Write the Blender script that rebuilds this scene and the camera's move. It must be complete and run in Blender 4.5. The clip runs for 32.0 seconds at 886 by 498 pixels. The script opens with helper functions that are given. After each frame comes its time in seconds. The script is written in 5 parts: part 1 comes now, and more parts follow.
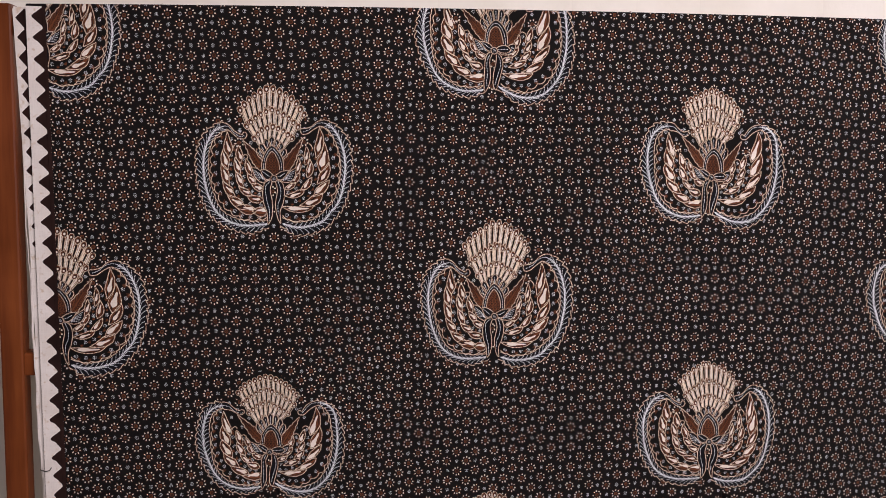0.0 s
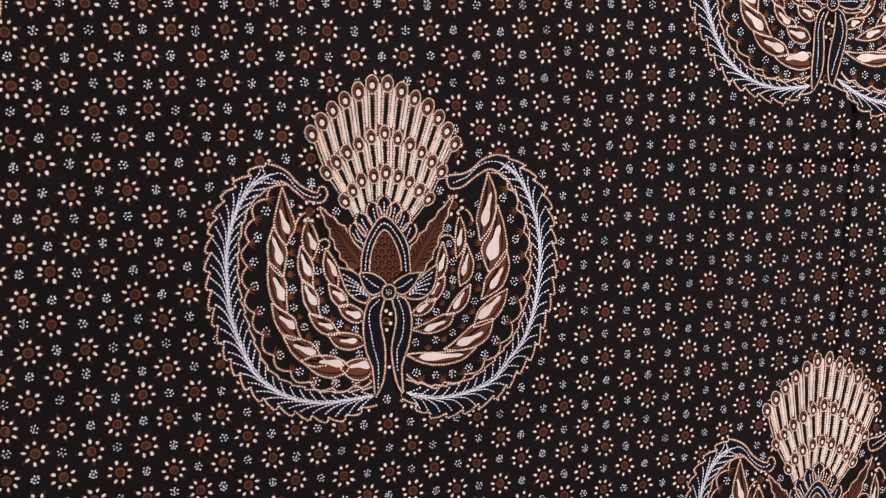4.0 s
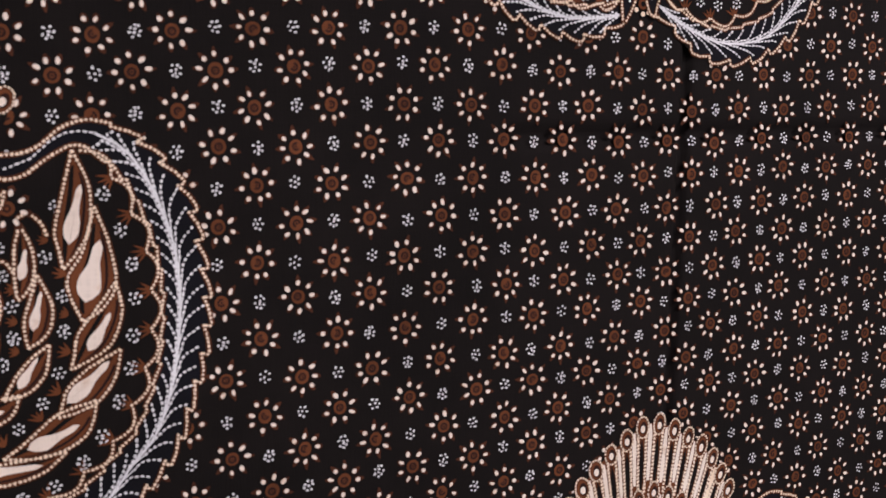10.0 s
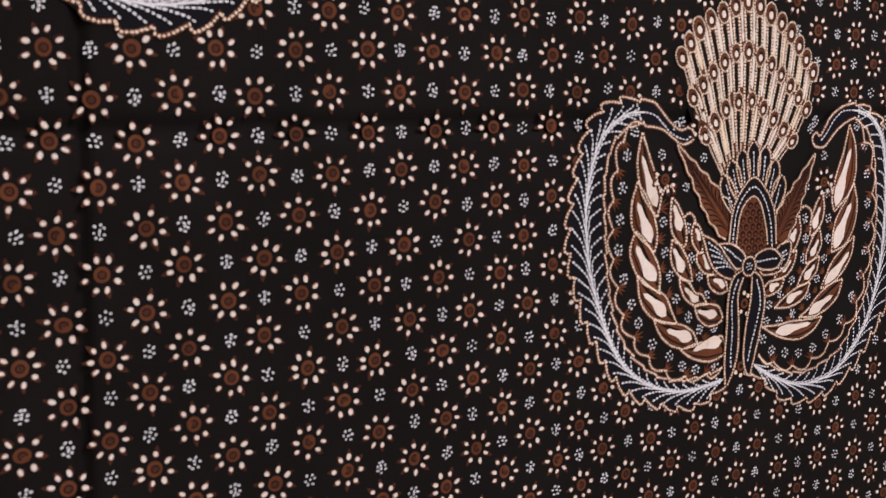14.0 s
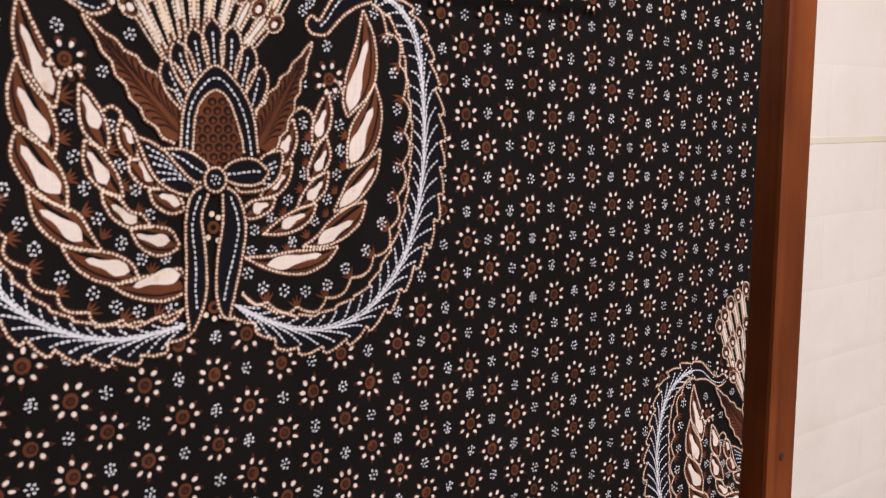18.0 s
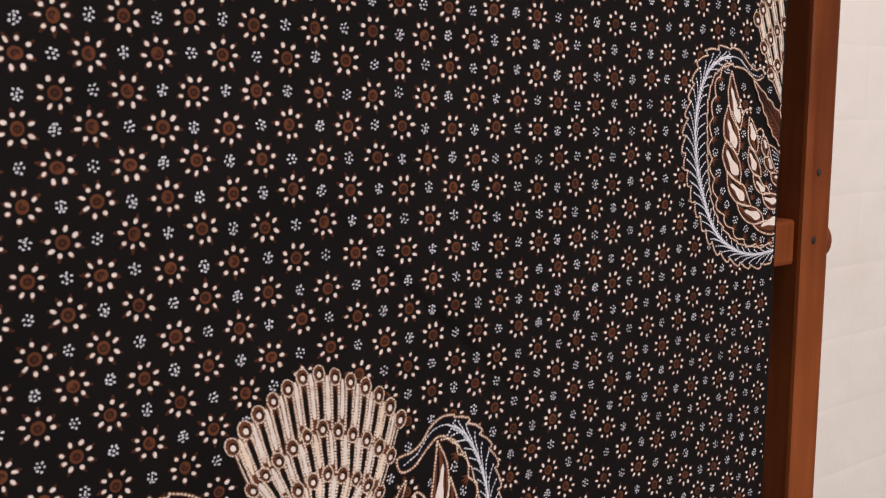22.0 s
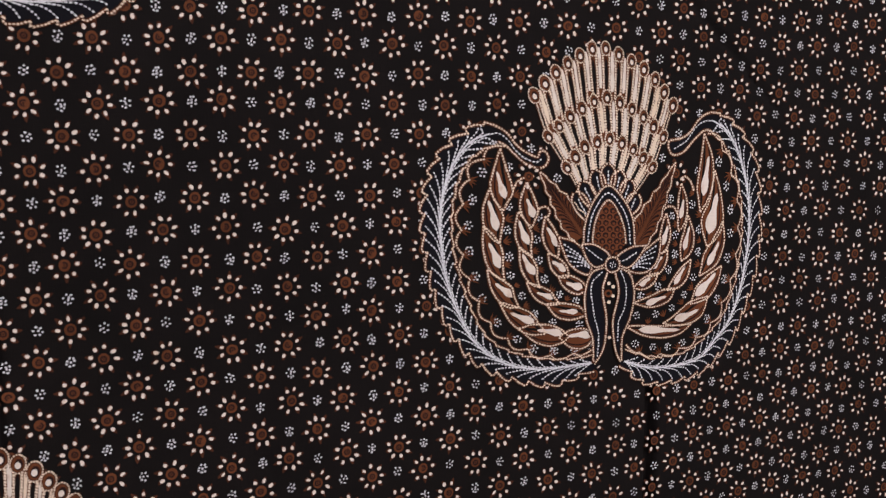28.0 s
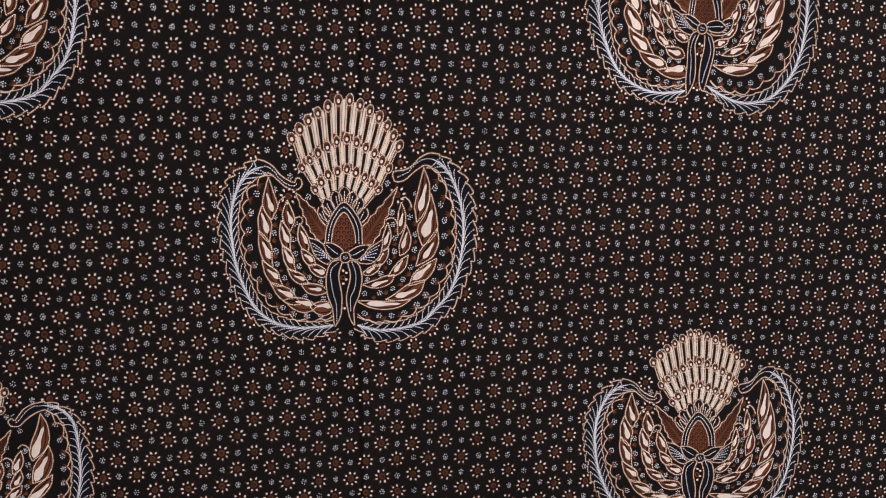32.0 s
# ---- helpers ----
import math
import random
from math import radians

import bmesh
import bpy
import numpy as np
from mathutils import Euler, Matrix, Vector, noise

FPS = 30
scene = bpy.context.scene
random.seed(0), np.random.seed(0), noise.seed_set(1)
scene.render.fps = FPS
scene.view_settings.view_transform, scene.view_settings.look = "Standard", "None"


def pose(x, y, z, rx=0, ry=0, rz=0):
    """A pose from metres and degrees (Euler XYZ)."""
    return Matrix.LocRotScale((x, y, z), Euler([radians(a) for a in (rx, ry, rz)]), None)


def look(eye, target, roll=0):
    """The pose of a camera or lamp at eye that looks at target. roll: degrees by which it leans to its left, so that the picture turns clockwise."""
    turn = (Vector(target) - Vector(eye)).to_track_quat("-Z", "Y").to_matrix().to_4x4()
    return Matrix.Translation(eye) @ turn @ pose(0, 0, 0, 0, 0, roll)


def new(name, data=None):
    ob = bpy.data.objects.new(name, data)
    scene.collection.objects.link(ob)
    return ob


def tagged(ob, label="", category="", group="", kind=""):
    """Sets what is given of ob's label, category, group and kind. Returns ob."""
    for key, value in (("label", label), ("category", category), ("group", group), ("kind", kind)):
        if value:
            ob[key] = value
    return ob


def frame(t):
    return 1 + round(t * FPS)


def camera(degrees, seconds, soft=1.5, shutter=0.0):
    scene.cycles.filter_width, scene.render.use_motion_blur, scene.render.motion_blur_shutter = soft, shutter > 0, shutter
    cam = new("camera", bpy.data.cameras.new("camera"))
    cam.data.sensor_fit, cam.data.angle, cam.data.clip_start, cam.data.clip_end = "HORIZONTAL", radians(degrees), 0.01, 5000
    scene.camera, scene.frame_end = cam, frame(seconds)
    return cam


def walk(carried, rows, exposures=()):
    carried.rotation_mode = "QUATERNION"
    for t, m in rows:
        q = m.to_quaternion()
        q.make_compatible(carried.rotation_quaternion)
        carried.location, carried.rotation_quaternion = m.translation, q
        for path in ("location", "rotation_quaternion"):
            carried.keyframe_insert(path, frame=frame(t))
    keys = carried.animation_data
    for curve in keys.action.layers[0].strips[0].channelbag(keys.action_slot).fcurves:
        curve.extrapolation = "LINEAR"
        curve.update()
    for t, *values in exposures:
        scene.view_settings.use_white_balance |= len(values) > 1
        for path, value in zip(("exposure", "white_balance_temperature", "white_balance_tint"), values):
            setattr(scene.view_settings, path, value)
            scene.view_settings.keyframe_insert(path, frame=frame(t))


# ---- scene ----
cam = camera(48.57, 32.0, soft=0.9)
cam.data.dof.use_dof, cam.data.dof.focus_distance, cam.data.dof.aperture_fstop = True, 1.4, 34.0
ROWS = [
    (0, -0.0026, -0.0002, 1.4444, 83.148, -1.052, -8.545),
    (0.5, -0.0352, 0.1069, 1.4478, 83.513, -1.026, -9.753),
    (1, -0.0793, 0.2235, 1.4544, 83.377, -1.056, -11.653),
    (1.5, -0.1158, 0.3234, 1.4509, 83.319, -1.012, -13.178),
    (2, -0.1434, 0.4475, 1.4476, 83.671, -0.837, -14.347),
    (2.5, -0.1587, 0.551, 1.461, 83.702, -0.655, -15.385),
    (3, -0.1688, 0.6449, 1.4684, 83.414, -0.541, -16.208),
    (3.5, -0.1653, 0.7097, 1.47, 83.234, -0.417, -16.961),
    (4, -0.1696, 0.7941, 1.4663, 83.51, -0.457, -17.433),
    (4.5, -0.1681, 0.8738, 1.4717, 83.414, -0.397, -18.172),
    (6.5, -0.132, 0.9934, 1.4639, 83.099, -0.457, -21.54),
    (7, -0.1202, 0.9985, 1.4492, 82.951, -0.436, -22.174),
    (7.5, -0.1032, 1.0079, 1.4458, 82.867, -0.384, -22.643),
    (8, -0.0765, 1.013, 1.4467, 82.701, -0.259, -23.152),
    (8.5, -0.0581, 1.0079, 1.4465, 83.038, -0.187, -23.487),
    (9, -0.0454, 1.0003, 1.4469, 83.12, -0.138, -23.882),
    (9.5, -0.0273, 0.9911, 1.4503, 83.221, -0.137, -24.144),
    (10, 0.0044, 0.9845, 1.4523, 83.164, 0.007, -24.868),
    (10.5, 0.0349, 0.9865, 1.453, 83.046, 0.084, -25.619),
    (11, 0.062, 0.9882, 1.4546, 83.159, 0.15, -26.272),
    (11.5, 0.0972, 0.9904, 1.457, 83.024, 0.22, -27.097),
    (12, 0.1271, 0.9919, 1.456, 82.968, 0.217, -27.399),
    (12.5, 0.1577, 0.9971, 1.457, 82.884, 0.294, -27.948),
    (13, 0.1836, 1.0047, 1.4581, 82.89, 0.231, -28.103),
    (13.5, 0.2055, 1.0075, 1.4579, 82.666, 0.141, -28.659),
    (14, 0.2358, 1.0121, 1.4557, 82.297, 0.109, -29.627),
    (14.5, 0.263, 1.014, 1.4562, 82.239, -0.066, -30.446),
    (16.5, 0.3627, 1.0037, 1.4404, 81.788, -0.229, -35.517),
    (17, 0.3868, 0.9998, 1.4329, 81.592, -0.152, -37.059),
    (17.5, 0.4098, 0.9982, 1.4219, 81.57, -0.12, -38.187),
    (18, 0.4276, 1.0003, 1.4106, 81.945, -0.081, -38.587),
    (18.5, 0.4294, 1.0041, 1.3956, 82.145, -0.001, -38.366),
    (19, 0.4295, 1.002, 1.3729, 81.896, -0.037, -38.515),
    (19.5, 0.4221, 0.9913, 1.3493, 81.996, -0.037, -38.555),
    (20, 0.4113, 0.9822, 1.3253, 81.870, 0.044, -38.510),
    (20.5, 0.4026, 0.9748, 1.3074, 81.721, 0.067, -38.322),
    (21, 0.3936, 0.9597, 1.2853, 81.869, 0.105, -37.506),
    (21.5, 0.3876, 0.9482, 1.2622, 81.632, 0.118, -36.774),
    (22, 0.3929, 0.9563, 1.2330, 81.568, 0.077, -35.856),
    (22.5, 0.4020, 0.9511, 1.2033, 81.911, 0.201, -35.090),
    (23, 0.4017, 0.9503, 1.1671, 81.946, 0.119, -34.016),
    (23.5, 0.3998, 0.9503, 1.1392, 82.213, 0.067, -33.315),
    (24, 0.4014, 0.9505, 1.1033, 82.476, 0.359, -32.492),
    (24.5, 0.3967, 0.9389, 1.0743, 82.730, 0.212, -31.844),
    (25, 0.3875, 0.9265, 1.0402, 82.718, 0.210, -31.333),
    (25.5, 0.3745, 0.9205, 1.0075, 83.073, 0.421, -30.671),
    (27.5, 0.3327, 0.8935, 1.0210, 84.240, 0.137, -24.218),
    (28, 0.3177, 0.8717, 1.0625, 83.520, -0.060, -21.853),
    (28.5, 0.3197, 0.8492, 1.0925, 82.800, -0.199, -19.232),
    (29, 0.3097, 0.8312, 1.1248, 83.093, -0.316, -18.157),
    (29.5, 0.2845, 0.8050, 1.1490, 83.180, -0.415, -16.868),
    (30, 0.2656, 0.7500, 1.1820, 82.960, -0.471, -15.304),
    (30.5, 0.2479, 0.6872, 1.2128, 82.418, -0.681, -13.906),
    (31, 0.2274, 0.6324, 1.2392, 82.116, -0.727, -12.866),
    (31.5, 0.2194, 0.5790, 1.2697, 82.149, -0.747, -11.678),
    (32, 0.2101, 0.5151, 1.3017, 82.537, -0.762, -10.287),
]
walk(cam, [(t, pose(x, y, z, rx, ry, rz)) for t, x, y, z, rx, ry, rz in ROWS],
     [(0, -0.04, 6350, 13), (2, 0.06, 6300, 13), (4, 0.20, 6300, 14), (7, 0.12, 6450, 14), (9, 0.06, 6450, 14), (12, -0.05, 6500, 13), (14, -0.14, 6550, 13),
      (17, 0.0, 6550, 12), (19, -0.03, 6530, 12), (23, -0.08, 6500, 11), (25, -0.08, 6550, 11), (28, -0.12, 6400, 11), (32, -0.03, 6350, 12)])

# ---- light ----
world = bpy.data.worlds.new("world")
scene.world = world
world.use_nodes = True
world.node_tree.nodes["Background"].inputs[0].default_value = (0.75, 0.85, 1.0, 1)
world.node_tree.nodes["Background"].inputs[1].default_value = 0.05


def area_lamp(name, eye, target, size_x, size_y, watts, colour):
    data = bpy.data.lights.new(name, "AREA")
    data.shape, data.size, data.size_y, data.energy, data.color = "RECTANGLE", size_x, size_y, watts, colour
    ob = new(name, data)
    ob.matrix_world = look(eye, target)
    return ob


# unseen area lamps added in front and overhead; no window or fitting is modelled
area_lamp("added_front_light", (1.15, -2.2, 1.9), (0.4, 1.35, 1.3), 1.6, 1.2, 42, (1.0, 0.92, 0.955))
area_lamp("added_overhead_light", (1.05, -0.2, 2.6), (0.8, 0.5, 0.0), 0.9, 0.9, 49, (1.0, 0.92, 0.95))


# ---- materials ----
def material(name):
    mat = bpy.data.materials.new(name)
    mat.use_nodes = True
    nt = mat.node_tree
    return mat, nt, nt.nodes["Principled BSDF"]


def noise_node(nt, scale, detail=4.0, rough=0.6, stretch=None):
    n = nt.nodes.new("ShaderNodeTexNoise")
    n.inputs["Scale"].default_value, n.inputs["Detail"].default_value, n.inputs["Roughness"].default_value = scale, detail, rough
    geo = nt.nodes.new("ShaderNodeNewGeometry")
    if stretch:
        m = nt.nodes.new("ShaderNodeMapping")
        m.inputs["Scale"].default_value = stretch
        nt.links.new(geo.outputs["Position"], m.inputs["Vector"])
        nt.links.new(m.outputs["Vector"], n.inputs["Vector"])
    else:
        nt.links.new(geo.outputs["Position"], n.inputs["Vector"])
    return n


def ramp(nt, src, stops):
    r = nt.nodes.new("ShaderNodeValToRGB")
    while len(r.color_ramp.elements) < len(stops):
        r.color_ramp.elements.new(0.5)
    for e, (pos, c) in zip(r.color_ramp.elements, stops):
        e.position, e.color = pos, (*c, 1)
    nt.links.new(src, r.inputs["Fac"])
    return r


def mixed(nt, a, b, fac, mode="MIX"):
    m = nt.nodes.new("ShaderNodeMix")
    m.data_type, m.blend_type = "RGBA", mode
    for sock, v in ((m.inputs[0], fac), (m.inputs[6], a), (m.inputs[7], b)):
        if isinstance(v, bpy.types.NodeSocket):
            nt.links.new(v, sock)
        else:
            sock.default_value = v if isinstance(v, float) else (*v, 1)
    return m.outputs[2]


def bump(nt, bsdf, height, strength, distance, normal=None):
    b = nt.nodes.new("ShaderNodeBump")
    b.inputs["Strength"].default_value, b.inputs["Distance"].default_value = strength, distance
    nt.links.new(height, b.inputs["Height"])
    if normal:
        nt.links.new(normal, b.inputs["Normal"])
    nt.links.new(b.outputs["Normal"], bsdf.inputs["Normal"])
    return b.outputs["Normal"]


def dyed_cotton(name, dark, light, rough=0.85, stain=None):
    """Plain-woven cotton: warp and weft threads, uneven dye, faint creases; stain: colour of fine crackle lines."""
    mat, nt, b = material(name)
    big = noise_node(nt, 28.0)
    colour = ramp(nt, big.outputs["Fac"], [(0.35, dark), (0.68, light)]).outputs["Color"]
    if stain:
        crack = noise_node(nt, 140.0, 2.0, 0.5)
        fine = ramp(nt, crack.outputs["Fac"], [(0.60, (0, 0, 0)), (0.72, (0.55, 0.55, 0.55))])
        colour = mixed(nt, colour, stain, fine.outputs["Color"])
    threads = []
    for stretch in ((1500.0, 1.0, 90.0), (90.0, 1.0, 1500.0)):
        threads.append(noise_node(nt, 1.0, 1.0, 0.5, stretch).outputs["Fac"])
    add = nt.nodes.new("ShaderNodeMath")
    nt.links.new(threads[0], add.inputs[0])
    nt.links.new(threads[1], add.inputs[1])
    grain = ramp(nt, add.outputs[0], [(0.35, (0.90, 0.90, 0.90)), (1.0, (1.09, 1.09, 1.09))])
    colour = mixed(nt, colour, grain.outputs["Color"], 1.0, "MULTIPLY")
    nt.links.new(colour, b.inputs["Base Color"])
    b.inputs["Roughness"].default_value = rough
    b.inputs["Specular IOR Level"].default_value = 0.12
    b.inputs["Sheen Weight"].default_value = 0.0
    soft = noise_node(nt, 9.0, 3.0, 0.5)
    n = bump(nt, b, soft.outputs["Fac"], 0.25, 0.02)
    bump(nt, b, add.outputs[0], 0.25, 0.0004, n)
    return mat


def varnished_wood(name, dark, light):
    mat, nt, b = material(name)
    streak = noise_node(nt, 1.0, 6.0, 0.65, (60.0, 60.0, 4.0))
    broad = noise_node(nt, 5.0, 3.0)
    c = ramp(nt, streak.outputs["Fac"], [(0.3, dark), (0.7, light)]).outputs["Color"]
    shade = ramp(nt, broad.outputs["Fac"], [(0.32, (0.55, 0.50, 0.46)), (0.68, (1.16, 1.16, 1.16))])
    c = mixed(nt, c, shade.outputs["Color"], 1.0, "MULTIPLY")
    nt.links.new(c, b.inputs["Base Color"])
    r = ramp(nt, broad.outputs["Fac"], [(0.3, (0.32, 0.32, 0.32)), (0.75, (0.52, 0.52, 0.52))])
    nt.links.new(r.outputs["Color"], b.inputs["Roughness"])
    b.inputs["Specular IOR Level"].default_value = 0.2
    bump(nt, b, streak.outputs["Fac"], 0.2, 0.001)
    return mat


def painted(name, dark, light, relief=0.5, scale=28.0, rough=0.75):
    mat, nt, b = material(name)
    big, fine = noise_node(nt, 6.0), noise_node(nt, scale, 5.0, 0.6)
    c = ramp(nt, big.outputs["Fac"], [(0.35, dark), (0.65, light)])
    nt.links.new(c.outputs["Color"], b.inputs["Base Color"])
    b.inputs["Roughness"].default_value = rough
    bump(nt, b, fine.outputs["Fac"], relief, 0.006)
    return mat


M_CLOTH = dyed_cotton("black_dyed_cotton", (0.0050, 0.0039, 0.0037), (0.0077, 0.0058, 0.0055))
M_NAVY = dyed_cotton("indigo_dyed_cotton", (0.0044, 0.0042, 0.0059), (0.0060, 0.0059, 0.0092))
M_BROWN = dyed_cotton("soga_brown_cotton", (0.098, 0.032, 0.0130), (0.162, 0.053, 0.0215))
M_SEPIA = dyed_cotton("thin_brown_cotton", (0.050, 0.018, 0.0100), (0.085, 0.029, 0.0150))
M_RIM = dyed_cotton("bled_brown_cotton", (0.068, 0.0235, 0.0110), (0.115, 0.039, 0.0175))
M_EYE = dyed_cotton("muted_brown_cotton", (0.088, 0.0295, 0.0128), (0.142, 0.047, 0.0198))
M_DEEP = dyed_cotton("dark_brown_cotton", (0.017, 0.0075, 0.0066), (0.028, 0.0115, 0.0092))
M_CREAM = dyed_cotton("cream_cotton", (0.72, 0.57, 0.425), (0.82, 0.685, 0.54))
M_PALE = dyed_cotton("pale_cotton", (0.70, 0.605, 0.52), (0.78, 0.695, 0.62), stain=(0.56, 0.40, 0.28))
M_BLUE = dyed_cotton("pale_blue_cotton", (0.61, 0.612, 0.64), (0.72, 0.723, 0.745))
M_HEM = dyed_cotton("undyed_cotton_hem", (0.72, 0.64, 0.58), (0.80, 0.73, 0.68), stain=(0.52, 0.36, 0.22))
M_WOOD = varnished_wood("varnished_teak", (0.135, 0.030, 0.0075), (0.255, 0.068, 0.0165))
M_BRICK = painted("white_foam_brick", (0.84, 0.785, 0.685), (0.90, 0.850, 0.760), 0.45, 17.0)
M_JOINT = painted("white_joint", (0.82, 0.765, 0.665), (0.87, 0.820, 0.73), 0.1)
M_SEAM = painted("yellowed_seam", (0.76, 0.71, 0.53), (0.82, 0.78, 0.64), 0.1)
# for unseen walls and ceiling: kept dark so less light bounces back
M_LOW_BOUNCE = painted("low_bounce_plaster", (0.26, 0.24, 0.22), (0.31, 0.29, 0.27), 0.1)
# unseen floor, its tone lowered to weaken light from below
M_FLOOR = painted("low_bounce_floor", (0.22, 0.21, 0.19), (0.28, 0.27, 0.25), 0.05, 60.0, 0.35)
M_TWIG = painted("dark_thread", (0.02, 0.015, 0.012), (0.04, 0.03, 0.02), 0.1)
M_RUST = painted("rusted_iron", (0.016, 0.009, 0.007), (0.030, 0.016, 0.011), 0.2)
INKS = [M_CLOTH, M_NAVY, M_BROWN, M_DEEP, M_CREAM, M_PALE, M_BLUE, M_HEM, M_SEPIA, M_RIM, M_EYE]
CLOTH, NAVY, BROWN, DEEP, CREAM, PALE, BLUE, HEM, SEPIA, RIM, EYE = range(11)
MID = 3


# ---- mesh helpers ----
def mesh_object(name, bm, mat, parent=None, label=""):
    me = bpy.data.meshes.new(name)
    bm.to_mesh(me)
    bm.free()
    me.materials.append(mat)
    ob = new(name, me)
    ob.parent = parent
    return tagged(ob, label)


def part(name, bm, mat, parent, label=""):
    return mesh_object(name, bm, mat, parent, label)


def box(bm, x0, x1, y0, y1, z0, z1, bevel=0.0):
    r = bmesh.ops.create_cube(bm, size=1.0, matrix=Matrix.LocRotScale(((x0 + x1) / 2, (y0 + y1) / 2, (z0 + z1) / 2), None, (x1 - x0, y1 - y0, z1 - z0)))
    if bevel:
        edges = list({e for v in r["verts"] for e in v.link_edges})
        bmesh.ops.bevel(bm, geom=edges, offset=bevel, segments=2, affect="EDGES", profile=0.6)
    return bm


# ---- room ----
WALL_Y, CLOTH_Y = 1.575, 1.344


def slab(name, x0, x1, y0, y1, z0, z1, mat, label, category):
    return tagged(mesh_object(name, box(bmesh.new(), x0, x1, y0, y1, z0, z1), mat), label, category, kind="structure")


floor = slab("floor", -2.2, 3.4, -2.7, 1.8, -0.1, 0.0, M_FLOOR, "unseen room floor, toned dark to limit bounced light", "floor")
ceiling = slab("ceiling", -2.2, 3.4, -2.7, 1.8, 2.7, 2.8, M_LOW_BOUNCE, "unseen ceiling, toned dark to limit bounced light", "ceiling")
wall_north = slab("wall_north", -2.2, 3.4, WALL_Y + 0.004, WALL_Y + 0.15, 0.0, 2.7, M_JOINT, "white wall clad in soft foam bricks", "wall")
# unseen walls that close the room, dark to hold down bounce
slab("wall_south", -2.2, 3.4, -2.7, -2.6, 0.0, 2.7, M_LOW_BOUNCE, "unseen rear wall, toned dark to limit bounced light", "wall")
slab("wall_west", -2.2, -2.1, -2.6, WALL_Y, 0.0, 2.7, M_LOW_BOUNCE, "unseen side wall, toned dark to limit bounced light", "wall")
slab("wall_east", 3.3, 3.4, -2.6, WALL_Y, 0.0, 2.7, M_LOW_BOUNCE, "unseen side wall, toned dark to limit bounced light", "wall")


# ---- wooden display stand ----
def tapered_beam(name, a, b, wide, deep, parent, label="", bevel=0.003):
    """A planed bar from a to b (points on its axis), with softened edges."""
    a, b = Vector(a), Vector(b)
    d = (b - a).normalized()
    side = d.cross(Vector((0, 1, 0))).normalized()
    back = side.cross(d).normalized()
    bm = bmesh.new()
    box(bm, -wide / 2, wide / 2, -deep / 2, deep / 2, 0, (b - a).length, bevel)
    m = Matrix((side, back, d)).transposed().to_4x4()
    m.translation = a
    bm.transform(m)
    if m.determinant() < 0:
        bmesh.ops.reverse_faces(bm, faces=bm.faces)
    return part(name, bm, M_WOOD, parent, label)


stand = tagged(new("display_stand"), "reddish-brown varnished wooden stand with two posts and cross rails", "display stand")
stand.location = (0.30, 1.37, 0.0)


def under(ob, parent):
    ob.parent = parent
    ob.matrix_parent_inverse = parent.matrix_basis.inverted()
    return ob


POST_Y = CLOTH_Y + 0.027
under(tapered_beam("post", (-0.3690, POST_Y - 0.0095, 0.0), (-0.3740, POST_Y - 0.0095, 1.596), 0.0290, 0.033, None), stand)
under(tapered_beam("post", (0.9862, POST_Y, 0.0), (0.9852, POST_Y, 1.605), 0.0314, 0.054, None), stand)
under(tapered_beam("cross_rail", (-0.362, POST_Y - 0.006, 1.1245), (0.9720, POST_Y - 0.006, 1.1400), 0.031, 0.030, None), stand)
under(tapered_beam("top_rail", (-0.3600, POST_Y - 0.002, 1.569), (0.9720, POST_Y - 0.002, 1.592), 0.024, 0.024, None), stand)
under(tapered_beam("foot", (-0.3690, POST_Y - 0.25, 0.025), (-0.3690, POST_Y + 0.17, 0.025), 0.05, 0.05, None), stand)
under(tapered_beam("foot", (0.9850, POST_Y - 0.25, 0.025), (0.9850, POST_Y + 0.17, 0.025), 0.05, 0.05, None), stand)
bm = bmesh.new()
bmesh.ops.create_uvsphere(bm, u_segments=20, v_segments=12, radius=1.0, matrix=Matrix.LocRotScale((1.0048, POST_Y - 0.012, 1.1380), None, (0.0085, 0.014, 0.0150)))
for f in bm.faces:
    f.smooth = True
under(part("tenon_end", bm, M_WOOD, None, "rounded end of the rail's tenon"), stand)
for x, z in ((0.9848, 1.1868), (0.9833, 1.1409)):
    bm = bmesh.new()
    bmesh.ops.create_uvsphere(bm, u_segments=10, v_segments=6, radius=1.0, matrix=Matrix.LocRotScale((x, CLOTH_Y - 0.0002, z), None, (0.0023, 0.0010, 0.0027)))
    under(part("nail_head", bm, M_RUST, None, "small dark nail head"), stand)


# ---- the cloth ----
Z_FOOT = 0.535
CREASES = [(0.2890, 0.0024, 1.62, 0.53, 0.0032), (0.6340, 0.0030, 0.950, 0.53, 0.0070), (-0.03, 0.003, 1.12, 0.53, 0.0030)]


def x_left(z):
    return -0.3415 + 0.0098 * (1.594 - z)


def hem_end(z):
    return -0.3171 + 0.0140 * (1.594 - z)


def x_right(z):
    return 0.9385 + 0.0050 * (z - 1.0)


def z_top(x):
    return 1.6060 + 0.0235 * x - 0.0105 * x * x


